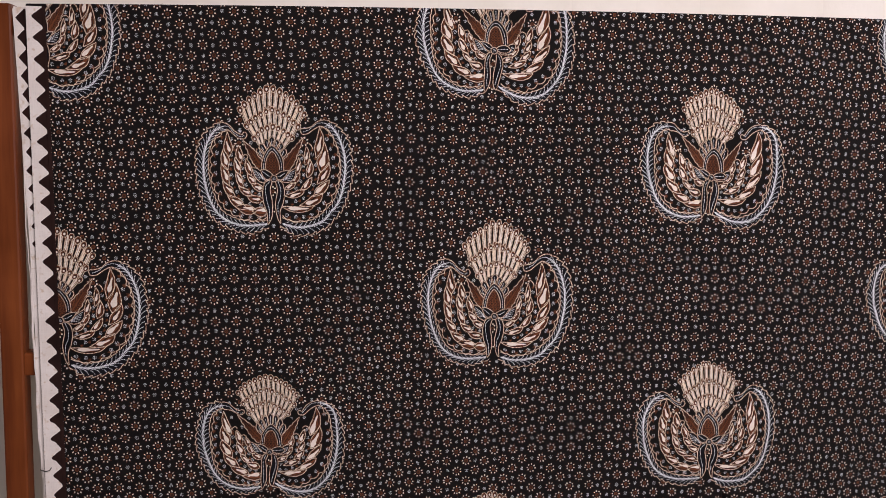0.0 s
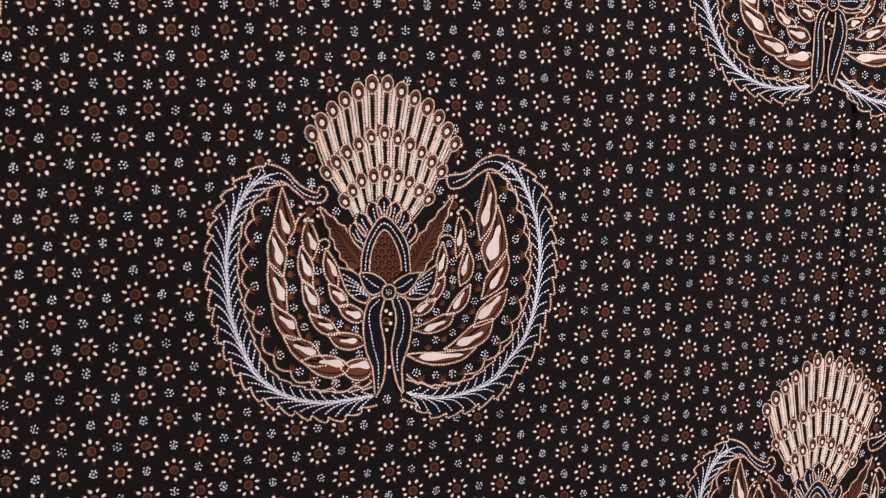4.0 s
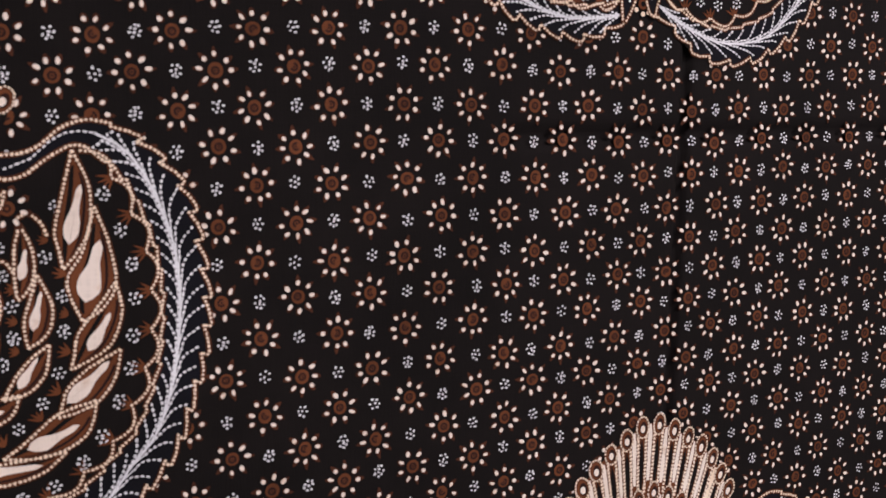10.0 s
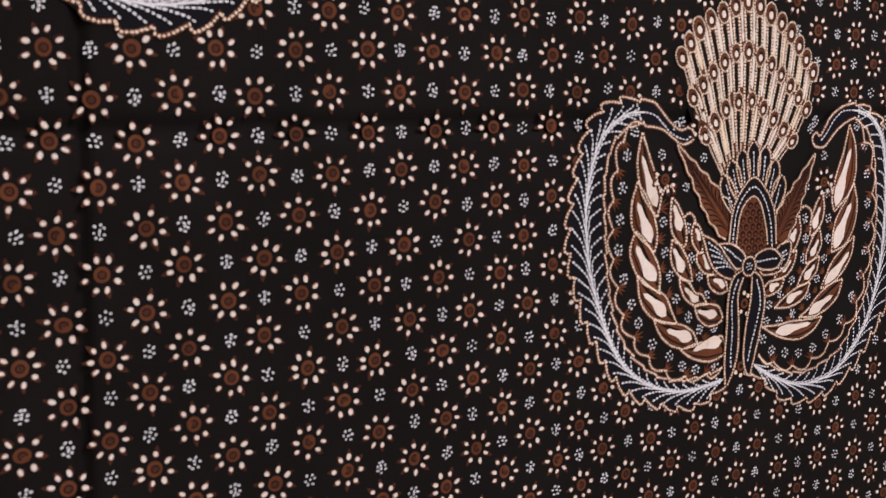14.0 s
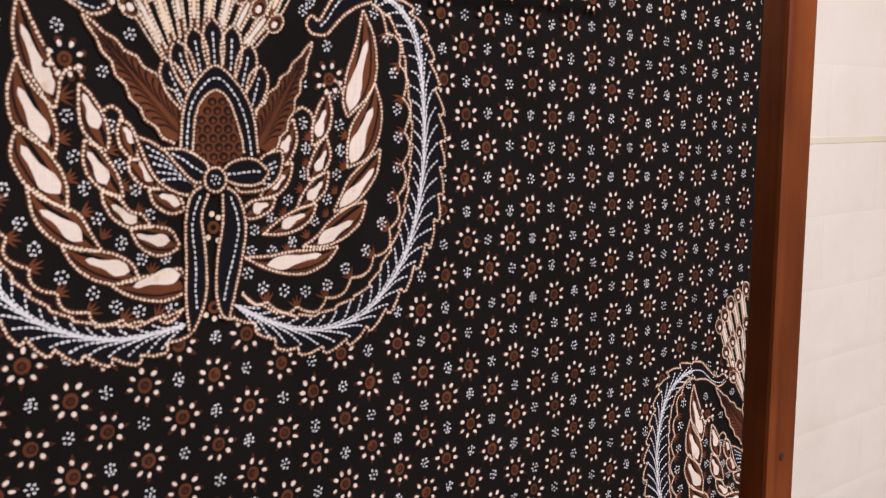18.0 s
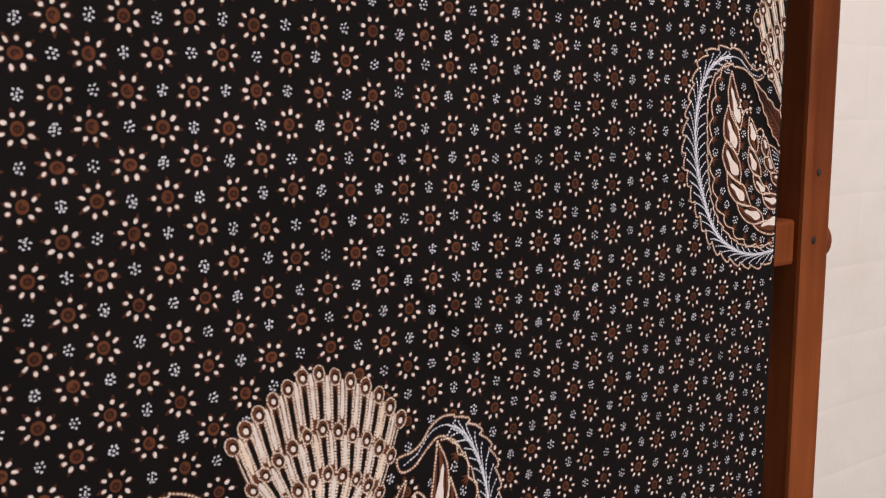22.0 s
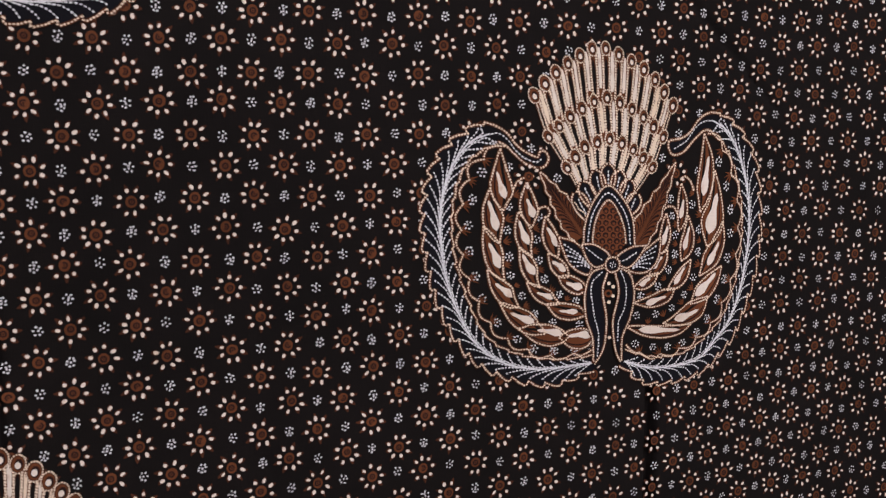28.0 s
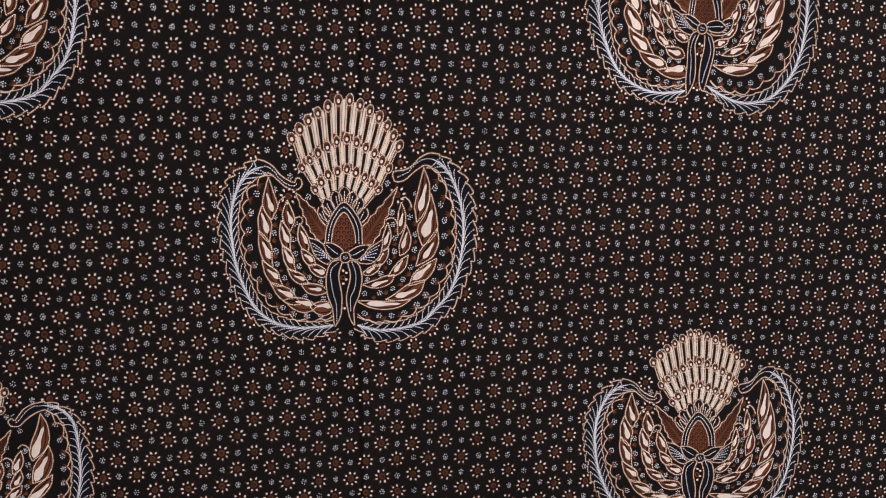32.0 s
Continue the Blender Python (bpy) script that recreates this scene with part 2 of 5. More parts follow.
def sunk(x, z):
    """How far the cloth lies behind its plane: pressed fold lines and slack diagonals."""
    d = 0.0
    for cx, wide, top, foot, deep in CREASES:
        if foot - 0.05 < z < top + 0.05:
            fade = min(1.0, max(0.0, (top + 0.05 - z) / 0.1))
            d += deep * fade * math.exp(-((x - cx - 0.004 * math.sin(9 * z)) / wide) ** 2)
    t = (x - 0.6233) * 0.729 - (z - 1.1716) * 0.684
    s = (x - 0.6233) * 0.684 + (z - 1.1716) * 0.729
    if -0.03 < t < 0.16:
        d += 0.0022 * math.exp(-(s / 0.0022) ** 2) * math.sin(math.pi * (t + 0.03) / 0.19)
    d += 0.0030 * math.exp(-((z - 1.452 - 0.01 * (x - 0.4)) / 0.0035) ** 2) * (0.2 < x < 0.8)
    return d


batik = tagged(new("batik_cloth"), "black batik cloth with brown winged motifs, hung on a stand", "cloth")
batik.location = (0.30, CLOTH_Y, 1.0)


def cloth_sheet(name, y, left, right, top, foot, nx, nz, turn, label, mat=M_CLOTH):
    """A hanging sheet with a turned-over upper edge; sunk folds go to +y."""
    bm = bmesh.new()
    rows = []
    for j in range(nz + 1):
        v = j / nz
        row = []
        for i in range(nx + 1):
            z1 = None
            x = left(1.2) + (right(1.2) - left(1.2)) * i / nx
            zt = top(x)
            z1 = foot + (zt - foot) * v
            x = left(z1) + (right(z1) - left(z1)) * i / nx
            row.append(bm.verts.new((x, y + sunk(x, z1) * turn, z1)))
        rows.append(row)
    for a in (20, 60, 100, 140, 180):
        row = []
        for i in range(nx + 1):
            v = rows[nz][i].co
            r = 0.006
            row.append(bm.verts.new((v.x, y + turn * r * (1 - math.cos(radians(a))), v.z + r * math.sin(radians(a)) - 0.0005)))
        rows.append(row)
    for j in range(len(rows) - 1):
        for i in range(nx):
            f = bm.faces.new((rows[j][i], rows[j][i + 1], rows[j + 1][i + 1], rows[j + 1][i]))
            f.smooth = True
    return under(part(name, bm, mat, None, label), batik)


cloth_sheet("front_panel", CLOTH_Y, x_left, x_right, lambda x: z_top(x) - 0.0055, Z_FOOT, 900, 420, 1, "black dyed cotton ground with pressed fold lines")


REAR_EDGE = ((1.600, -0.3585), (1.460, -0.3515), (1.280, -0.3465), (1.160, -0.3433), (0.940, -0.3385), (0.500, -0.3340))


def rear_left(z):
    for (za, xa), (zb, xb) in zip(REAR_EDGE, REAR_EDGE[1:]):
        if z >= zb:
            return xa + (xb - xa) * (za - z) / (za - zb)
    return REAR_EDGE[-1][1]


def back_right(z):
    return x_right(z) - 0.001


bm = bmesh.new()
rows = []
for j in range(41):
    z = 0.55 + (1.592 - 0.55) * j / 40
    xl = rear_left(z) + 0.0006 * math.sin(60 * z) + 0.0004 * math.sin(171 * z)
    row = []
    for i in range(33):
        x = xl + (back_right(z) - xl) * (i / 32) ** 2
        away = min(1.0, max(0.0, (x - x_left(z)) / 0.05))
        row.append(bm.verts.new((x, CLOTH_Y + 0.0030 + 0.0080 * away * away * (3 - 2 * away), z)))
    rows.append(row)
for j in range(40):
    for i in range(32):
        bm.faces.new((rows[j][i], rows[j][i + 1], rows[j + 1][i + 1], rows[j + 1][i]))
under(part("back_panel", bm, M_HEM, None, "rear half of the folded cloth with an undyed edge"), batik)

# the turned fold that joins the two halves
bm = bmesh.new()
rows = []
for j in range(61):
    z = Z_FOOT + 0.015 + (1.600 - Z_FOOT - 0.015) * j / 60
    rows.append([bm.verts.new((x_right(z) + 0.0050 * math.sin(radians(a)), CLOTH_Y + 0.005 - 0.005 * math.cos(radians(a)), z)) for a in range(0, 181, 20)])
for j in range(60):
    for i in range(9):
        bm.faces.new((rows[j][i], rows[j][i + 1], rows[j + 1][i + 1], rows[j + 1][i])).smooth = True
under(part("side_fold", bm, M_CLOTH, None), batik)


# ---- wax-drawn pattern, in millimetres on the cloth ----
def spline(pts, n=8):
    """Catmull-Rom through the points."""
    p = [Vector(q) for q in pts]
    if len(p) < 3:
        return p
    p = [2 * p[0] - p[1]] + p + [2 * p[-1] - p[-2]]
    out = []
    for a, b, c, d in zip(p, p[1:], p[2:], p[3:]):
        for s in range(n):
            t = s / n
            out.append(0.5 * ((2 * b) + (c - a) * t + (2 * a - 5 * b + 4 * c - d) * t * t + (3 * b - a - 3 * c + d) * t ** 3))
    return out + [p[-2]]


def even(pts, step):
    """Points at even steps along a line, with their directions."""
    out, carry = [], step * 0.5
    for a, b in zip(pts, pts[1:]):
        length = (b - a).length
        if length < 1e-6:
            continue
        d = (b - a) / length
        while carry <= length:
            out.append((a + d * carry, d))
            carry += step
        carry -= length
    return out


def along(pts, u):
    """The point at the share u of a line's length."""
    total = sum((b - a).length for a, b in zip(pts, pts[1:]))
    want = max(0.0, min(1.0, u)) * total
    for a, b in zip(pts, pts[1:]):
        length = (b - a).length
        if want <= length and length > 0:
            return a + (b - a) * (want / length)
        want -= length
    return pts[-1]


def ellipse(c, rx, ry, n=12, closed=False, turn=0.0):
    c, ca, sa = Vector(c), math.cos(turn), math.sin(turn)
    pts = []
    for i in range(n + (1 if closed else 0)):
        a = 2 * math.pi * i / n
        x, y = rx * math.cos(a), ry * math.sin(a)
        pts.append(c + Vector((x * ca - y * sa, x * sa + y * ca)))
    return pts


def leaf_line(a, b, wide, n=8, round_end=0.6):
    """A drop from a (thin) to b (full), that wide."""
    a, b = Vector(a), Vector(b)
    d = b - a
    s = Vector((-d.y, d.x)).normalized() * wide / 2
    left, right = [], []
    for i in range(n + 1):
        t = i / n
        w = math.sin(math.pi * min(1.0, t ** round_end * 0.97 + 0.02)) ** 0.7
        left.append(a + d * t + s * w)
        right.append(a + d * t - s * w)
    return left + right[::-1]


class Ink:
    """Flat shapes on the cloth, each in its dye; later layers lie a hair in front."""

    def __init__(self):
        self.v, self.f, self.m = [], [], []
        self.r = random.Random(7)
        self.stroke = 0

    def poly(self, pts, dye, layer):
        n = len(self.v)
        layer += 0.022 * (self.stroke % 40)
        self.v += [(p[0], p[1], layer) for p in pts]
        self.f.append(tuple(range(n, n + len(pts))))
        self.m.append(dye)

    def disc(self, c, r, dye, layer, n=9):
        self.poly(ellipse(c, r, r, n), dye, layer)

    def strip(self, pts, wide, dye, layer, taper=False):
        self.stroke += 1
        pts = [Vector(p) for p in pts]
        left, right = [], []
        for i, p in enumerate(pts):
            d = (pts[min(i + 1, len(pts) - 1)] - pts[max(i - 1, 0)])
            if d.length < 1e-6:
                continue
            d.normalize()
            w = wide / 2 * ((1 - i / (len(pts) - 1)) if taper else 1)
            left.append(p + Vector((-d.y, d.x)) * w)
            right.append(p - Vector((-d.y, d.x)) * w)
        for i in range(len(left) - 1):
            self.poly((left[i], right[i], right[i + 1], left[i + 1]), dye, layer)

    def dashes(self, pts, length, wide, gap, dye, layer, smooth=True):
        self.stroke += 1
        line = spline(pts, 6) if smooth else [Vector(p) for p in pts]
        for p, d in even(line, length + gap):
            s = Vector((-d.y, d.x))
            g = self.r.uniform(0.78, 1.15)
            a, b = length / 2 * g, wide / 2 * self.r.uniform(0.8, 1.15)
            p = p + s * self.r.uniform(-0.12, 0.12)
            self.poly((p - d * a + s * b * 0.4, p - d * a * 0.6 + s * b, p + d * a * 0.6 + s * b, p + d * a + s * b * 0.3, p + d * a - s * b * 0.4, p + d * a * 0.6 - s * b, p - d * a * 0.6 - s * b, p - d * a - s * b * 0.4), dye, layer)

    def dots(self, line, size, pitch, dye, layer):
        """Round wax dots along a line, none quite like the next."""
        self.stroke += 1
        r = self.r.uniform
        for p, d in even(line, pitch):
            s = Vector((-d.y, d.x))
            c = p + s * r(-0.10, 0.10) + d * r(-0.10, 0.10)
            self.poly(ellipse(c, size / 2 * r(0.90, 1.24), size / 2 * r(0.74, 1.08), 8, False, math.atan2(d.y, d.x) + r(-0.5, 0.5)), dye, layer)

    def beads(self, pts, smooth=True, size=1.5, under_wide=2.1, layer=5):
        """A row of cream wax dots on a brown line."""
        line = spline(pts, 6) if smooth and len(pts) > 2 else [Vector(p) for p in pts]
        if under_wide:
            self.strip(line, under_wide * 0.95, RIM, layer - 1)
        self.dots(line, size * 0.81, size * 1.07, CREAM, layer)

    def clipped(self, planes):
        """Keeps what lies on the inner side of each (nx, ny, d): nx*x + ny*y <= d."""
        k = Ink()
        for f, m in zip(self.f, self.m):
            pts = [self.v[i] for i in f]
            for nx, ny, d in planes:
                out = []
                for a, b in zip(pts, pts[1:] + pts[:1]):
                    da, db = nx * a[0] + ny * a[1] - d, nx * b[0] + ny * b[1] - d
                    if da <= 0:
                        out.append(a)
                    if (da < 0 < db) or (db < 0 < da):
                        t = da / (da - db)
                        out.append((a[0] + (b[0] - a[0]) * t, a[1] + (b[1] - a[1]) * t, a[2]))
                pts = out
                if len(pts) < 3:
                    break
            if len(pts) >= 3:
                k.poly(pts, m, pts[0][2])
        return k

    def mesh(self, name, lift=0.00020, step=0.00009):
        me = bpy.data.meshes.new(name)
        me.from_pydata([(x * 0.001, -(lift + step * l), y * 0.001) for x, y, l in self.v], [], self.f)
        used = sorted(set(self.m))
        for d in used:
            me.materials.append(INKS[d])
        me.polygons.foreach_set("material_index", [used.index(d) for d in self.m])
        me.update()
        return me


def cluster(k, c, size, layer, dye=BLUE):
    """Seven to nine small dots, drawn out a little."""
    k.stroke += 1
    c, a0 = Vector(c), k.r.uniform(0, 1)
    ring, core, stretch = k.r.choice(((6, 1, 1.0), (6, 1, 1.05), (6, 2, 1.15), (7, 1, 1.1), (7, 2, 1.2)))
    for i in range(ring + core):
        a = a0 + i * 2 * math.pi / ring
        o = Vector((math.cos(a), math.sin(a) * stretch)) * 1.95 * size if i < ring else Vector((0, (0.6 if i > ring else -0.6) * (core - 1)))
        o += Vector((k.r.uniform(-0.28, 0.28), k.r.uniform(-0.28, 0.28)))
        k.poly(ellipse(c + o, 0.66 * size * k.r.uniform(0.8, 1.25), 0.50 * size * k.r.uniform(0.85, 1.2), 6, False, k.r.uniform(-0.4, 1.6)), dye, layer)


def small_flower(k, c, layer, petals=8, a0=0.3):
    """A brown eye with a ring of undyed petals."""
    c = Vector(c)
    k.stroke += 1
    k.poly(ellipse(c, 2.6, 2.6, 12), EYE, layer)
    k.poly(ellipse(c, 1.4, 1.4, 9), DEEP, layer + 1)
    k.poly(ellipse(c, 0.7, 0.7, 7), BROWN, layer + 2)
    for i in range(petals):
        a = a0 + i * math.pi / 4
        d = Vector((math.cos(a), math.sin(a)))
        k.poly(leaf_line(c + d * 8.0, c + d * 3.9, 2.5, 6), SEPIA, layer)
        k.poly(ellipse(c + d * 5.4, 1.15 * k.r.uniform(0.85, 1.15), 0.85, 8, False, a), PALE, layer + 1)


def tassel(k, a, b):
    """Brown fingers from a towards b."""
    a, b = Vector(a), Vector(b)
    d = b - a
    for turn in (-0.75, -0.28, 0.15, 0.6):
        c, s = math.cos(turn), math.sin(turn)
        e = a + Vector((d.x * c - d.y * s, d.x * s + d.y * c)) * k.r.uniform(0.95, 1.25)
        k.stroke += 1
        k.poly(leaf_line(a, e, 0.95, 4), BROWN, MID)


def feather(k, outer, inner, w0, w1, wide):
    """A drop-shaped wing feather: brown, with an undyed heart and a dark rib."""
    o, i = spline(outer, 5), spline(inner, 5)
    k.stroke += 1
    k.poly(o + i[-2:0:-1], BROWN, 2)
    n = len(o)
    core = [o[j] * 0.30 + i[min(j, len(i) - 1)] * 0.70 for j in range(2, n - 2)]
    k.strip(core, 1.5, CLOTH, 3)
    rim = [o[j] * 0.80 + i[min(j, len(i) - 1)] * 0.20 for j in range(3, n - 1)]
    k.strip(rim, 1.0, DEEP, 3)
    w0, w1 = Vector(w0), Vector(w1)
    d = (w1 - w0).normalized()
    a, b, s = w0 - d * 1.0, w1 + d * 1.6, Vector((-d.y, d.x)) * wide * 0.27
    lean = k.r.uniform(-0.6, 0.6)
    left, right = [], []
    for n in range(11):
        t = n / 10
        w = (0.45 + 0.62 * math.exp(-((t - 0.72) / 0.24) ** 2)) * (1 - abs(2 * t - 1) ** 7) ** 0.5
        p = a + (b - a) * t + s * lean * 0.5 * math.sin(math.pi * t)
        left.append(p + s * w * k.r.uniform(0.95, 1.06))
        right.append(p - s * w * k.r.uniform(0.95, 1.06))
    ring = left + right[::-1]
    k.poly(spline(ring + ring[:1], 3)[:-1], PALE, 4)
    k.beads(outer)
    k.beads(inner)


def feather_band(k, outer, spine, inner, lace, teeth, scallops, side):
    """The leafy border of a wing: toothed outer edge, white spine with dashed barbs, lace of scallops inside."""
    o, s, i, l = (spline(q, 8) for q in (outer, spine, inner, lace))
    edge = []
    for t in range(teeth):
        for share, out in ((0.0, -1.6), (0.45, 0.6), (0.85, 1.7), (0.98, 0.8)):
            u = (t + share) / teeth
            p, q = along(o, u), along(s, u)
            edge.append(p + (p - q).normalized() * out)
    rim = [along(i, u / 60) for u in range(61)]
    k.poly(edge + rim[::-1], NAVY, 1)
    k.beads(edge, False)
    wave = []
    for t in range(teeth):
        for share, out in ((0.0, 0.0), (0.5, 1.0), (0.9, 1.5)):
            u = (t + share) / teeth
            p, q = along(i, u), along(s, u)
            wave.append(p + (p - q).normalized() * out * 0.8)
    k.beads(wave, False, 1.4)
    k.strip([along(s, u / 50) for u in range(51)], 0.9, BLUE, 3)
    n = 31
    for b in range(2, n + 2):
        u = b / n
        root = along(s, u)
        for line, reach, back in ((o, 0.84, 0.100), (i, 0.86, 0.095)):
            tip_on = along(line, u - back)
            tip = root + (tip_on - root) * reach
            near = along(s, u - back * 0.45)
            mid = near + (along(line, u - back * 0.7) - near) * 0.22
            far = near + (tip - near) * 0.62
            k.strip([root, root + (mid - root) * 0.5, mid], 0.85, BLUE, 3, True)
            k.dashes([root + (mid - root) * 0.5, mid, far, tip], 1.5, 0.92, 0.48, BLUE, 4)
    lacing = []
    for t in range(scallops):
        for a in range(7):
            u = (t + a / 7) / scallops
            p = along(l, u)
            q = along(s, u)
            lacing.append(p + (p - q).normalized() * (0.6 - 3.4 * math.sin(math.pi * a / 7)))
        u = t / scallops
        p, q = along(l, u), along(s, u)
        d = (p - q).normalized()
        if t:
            tassel(k, p, p + d * 5.0)
    k.beads(lacing, False, 1.4)


def hook(k, edge, dash):
    """The curled tip of a border."""
    e = spline(edge, 5)
    k.poly(e, NAVY, 2)
    k.beads(edge)
    k.dashes(dash, 1.5, 0.80, 0.6, BLUE, 5)


def fan_tiers(k, arcs, counts, bars=1.0):
    """The fanned tail: tiers of eyes with undyed bars, dark slits and rows of dots between."""
    arcs = [spline(a, 8) for a in arcs]
    top = [along(arcs[0], u / 40) for u in range(41)]
    mid = along(arcs[-1], 0.5)
    rim = [p + (p - mid).normalized() * 1.2 for p in top]
    foot = [along(arcs[-1], u / 12) for u in range(13)]
    left = [along(a, 0.0) + (along(a, 0.0) - along(a, 0.5)).normalized() * 0.6 for a in arcs[1:-1]]
    right = [along(a, 1.0) + (along(a, 1.0) - along(a, 0.5)).normalized() * 0.6 for a in arcs[1:-1]]
    k.poly(rim + right + foot[::-1] + left[::-1], BROWN, 1)
    for edge in (0.0, 1.0):
        k.beads([along(a, edge) for a in arcs], True, 1.25, 1.8, 4)
    for t, n in enumerate(counts):
        a, b = arcs[t], arcs[t + 1]
        for i in range(2 * n - 1):
            u = i / (2 * n - 2)
            p, q = along(a, u), along(b, u)
            d = q - p
            if i % 2:
                w = k.r.uniform(1.55, 2.15) * bars
                s0, s1 = (0.03 if t else -0.05) + k.r.uniform(0, 0.06), k.r.uniform(0.74, 0.86)
                bar = [p + d * (s0 + (s1 - s0) * g / 6) for g in range(7)]
                side = Vector((-d.y, d.x)).normalized() * w / 2
                wob = [k.r.uniform(0.75, 1.1) * m for m in (0.55, 1.0, 1.0, 0.95, 1.0, 1.05, 0.6)]
                k.poly([v + side * m for v, m in zip(bar, wob)] + [v - side * m for v, m in zip(bar[::-1], wob[::-1])], PALE if k.r.random() < 0.75 else CREAM, 3)
            else:
                k.poly(leaf_line(p + d * 0.15, p + d * 0.98, 2.3, 6, 0.8), DEEP, 2)
                k.poly(leaf_line(p + d * 0.2, p + d * 0.95, 1.45, 6, 0.8), CLOTH, 3)
            for s in (-0.55, 0.55):
                v = u + s / (2 * n - 2)
                if -0.01 < v < 1.01:
                    k.beads([along(a, v), along(b, v)], False, 1.42, 0, 4)
        for i in range(n):
            u = i / (n - 1)
            p, q = along(a, u), along(b, u)
            d = (q - p).normalized()
            ang = math.atan2(d.y, d.x) - math.pi / 2
            c = p - d * (1.0 if t == 0 else 0.0)
            big = (1.0 if t == 0 else 0.9) * k.r.uniform(0.92, 1.08) * (1.0 if bars == 1 else 0.88)
            k.poly(ellipse(c, 3.9 * big, 5.3 * big, 14, False, ang), RIM, 5)
            k.poly(ellipse(c, 2.55 * big, 3.8 * big, 12, False, ang), BROWN, 6)
            k.poly(ellipse(c + d * 0.3 + Vector((0.35, 0)), 1.95 * big, 3.0 * big, 10, False, ang), DEEP, 7)
            k.poly(ellipse(c + d * 0.7, 1.35 * big, 1.75 * big, 10, False, ang), PALE, 8)
            k.beads(ellipse(c, 3.5 * big, 4.9 * big, 16, True, ang), False, 1.2, 0, 7)


def brown_leaf(k, tip, base):
    """A toothed brown leaf, slender at its tip, with dark curved strokes on both sides of the rib."""
    tip, base = Vector(tip), Vector(base)
    d = base - tip
    s = Vector((-d.y, d.x)).normalized()
    half = lambda t: 6.8 * min(1.0, t / 0.7) ** 0.9 * (1.0 if t < 0.85 else 1.0 - 1.2 * (t - 0.85))
    sides = []
    for sign in (-1, 1):
        line = []
        for i in range(13):
            t = i / 12
            line.append(tip + d * t + s * sign * max(0.0, half(t) + (0.9 if i % 2 else -0.5) * min(1.0, 3 * t)))
        sides.append(line)
    k.poly(sides[0] + sides[1][::-1], BROWN, 1)
    k.beads(sides[0], False, 1.3)
    k.beads(sides[1], False, 1.3)
    for i in range(13):
        t = 0.20 + i * 0.062
        for sign in (-1, 1):
            w = half(max(0.02, t - 0.10))
            root = tip + d * min(1.0, t + 0.11) + s * sign * w * 0.10
            low = tip + d * (t + 0.01) + s * sign * w * 0.24
            bend = tip + d * (t - 0.07) + s * sign * w * 0.46
            end = tip + d * (t - 0.11) + s * sign * w * 0.80
            k.strip(spline([end, bend, low, root], 4), 1.15 * k.r.uniform(0.8, 1.2), DEEP, 3, True)


def crown_leaf(k, tip, base):
    tip, base = Vector(tip), Vector(base)
    tip = tip + (tip - base) * 0.10
    pts = leaf_line(tip, base + (base - tip) * 0.25, 8.6, 8, 0.75)
    k.poly(pts, NAVY, 4)
    k.beads(pts[:9], False, 1.4, 2.0, 6)
    k.beads(pts[9:], False, 1.4, 2.0, 6)
    k.dashes([tip + (base - tip) * 0.25, base], 1.5, 0.82, 0.55, BLUE, 6)


def pine(k, outer, inner, foot):
    """The scaled cone in its dark arch."""
    o, i = spline(outer, 6), spline(inner, 6)
    k.poly(o, NAVY, 7)
    k.poly(i + [Vector(foot)], BROWN, 8)
    xs, ys = [p.x for p in i], [p.y for p in i]
    row, y = 0, min(ys) - 4
    mid = (min(xs) + max(xs)) / 2
    while y < max(ys) - 1.5:
        share = max(0.0, (y - min(ys)) / (max(ys) - min(ys)))
        half = (max(xs) - min(xs)) / 2 * (1 - share ** 2.2) - 0.3
        n = int(half / 4.2 + 0.5)
        for c in range(-n - 1, n + 2):
            x = mid + (c + (0.5 if row % 2 else 0.0)) * 4.2 + k.r.uniform(-0.25, 0.25)
            if abs(x - mid) < half:
                k.poly(ellipse((x, y), 1.75 * k.r.uniform(0.9, 1.1), 1.70 * k.r.uniform(0.9, 1.1), 10), DEEP, 9)
                k.poly(ellipse((x + 0.1, y - 0.35), 0.85, 0.80, 8), BROWN, 10)
        y += 3.4
        row += 1
    k.beads(outer, True, 1.35, 1.8, 9)
    k.beads(inner, True, 1.3, 1.7, 10)
    k.dashes([(Vector(a) + Vector(b)) * 0.5 for a, b in zip(outer, inner)], 1.6, 0.82, 0.55, BLUE, 9)


def wedge(k, edge, apex, a, b):
    k.poly(spline(edge + edge[:1], 4)[:-1], NAVY, 3)
    k.beads(edge + edge[:1], True, 1.35)
    apex, a, b = Vector(apex), Vector(a), Vector(b)
    for i in range(5):
        end = a + (b - a) * (i + 0.4) / 5
        bow = (apex + end) / 2 + Vector((0, 1.2))
        k.dashes([apex + (end - apex) * 0.12, bow, end], 1.5, 0.80, 0.6, BLUE, 5)


def bow_leaf(k, upper, lower):
    u, l = spline(upper, 5), spline(lower, 5)
    k.poly(u + l[-2:0:-1], NAVY, 11)
    k.beads(upper, True, 1.35, 1.8, 13)
    k.beads(lower, True, 1.35, 1.8, 13)
    k.dashes([u[j] * 0.5 + l[min(j, len(l) - 1)] * 0.5 for j in range(2, len(u) - 2, 3)], 1.5, 0.80, 0.6, BLUE, 13)


def ribbon(k, outer, inner, dash):
    o, i = spline(outer, 5), spline(inner, 5)
    k.poly(o + i[::-1], NAVY, 5)
    k.beads(outer, True, 1.4, 1.9, 7)
    k.beads(inner, True, 1.4, 1.9, 7)
    k.dashes(dash, 1.5, 0.80, 0.6, BLUE, 7)


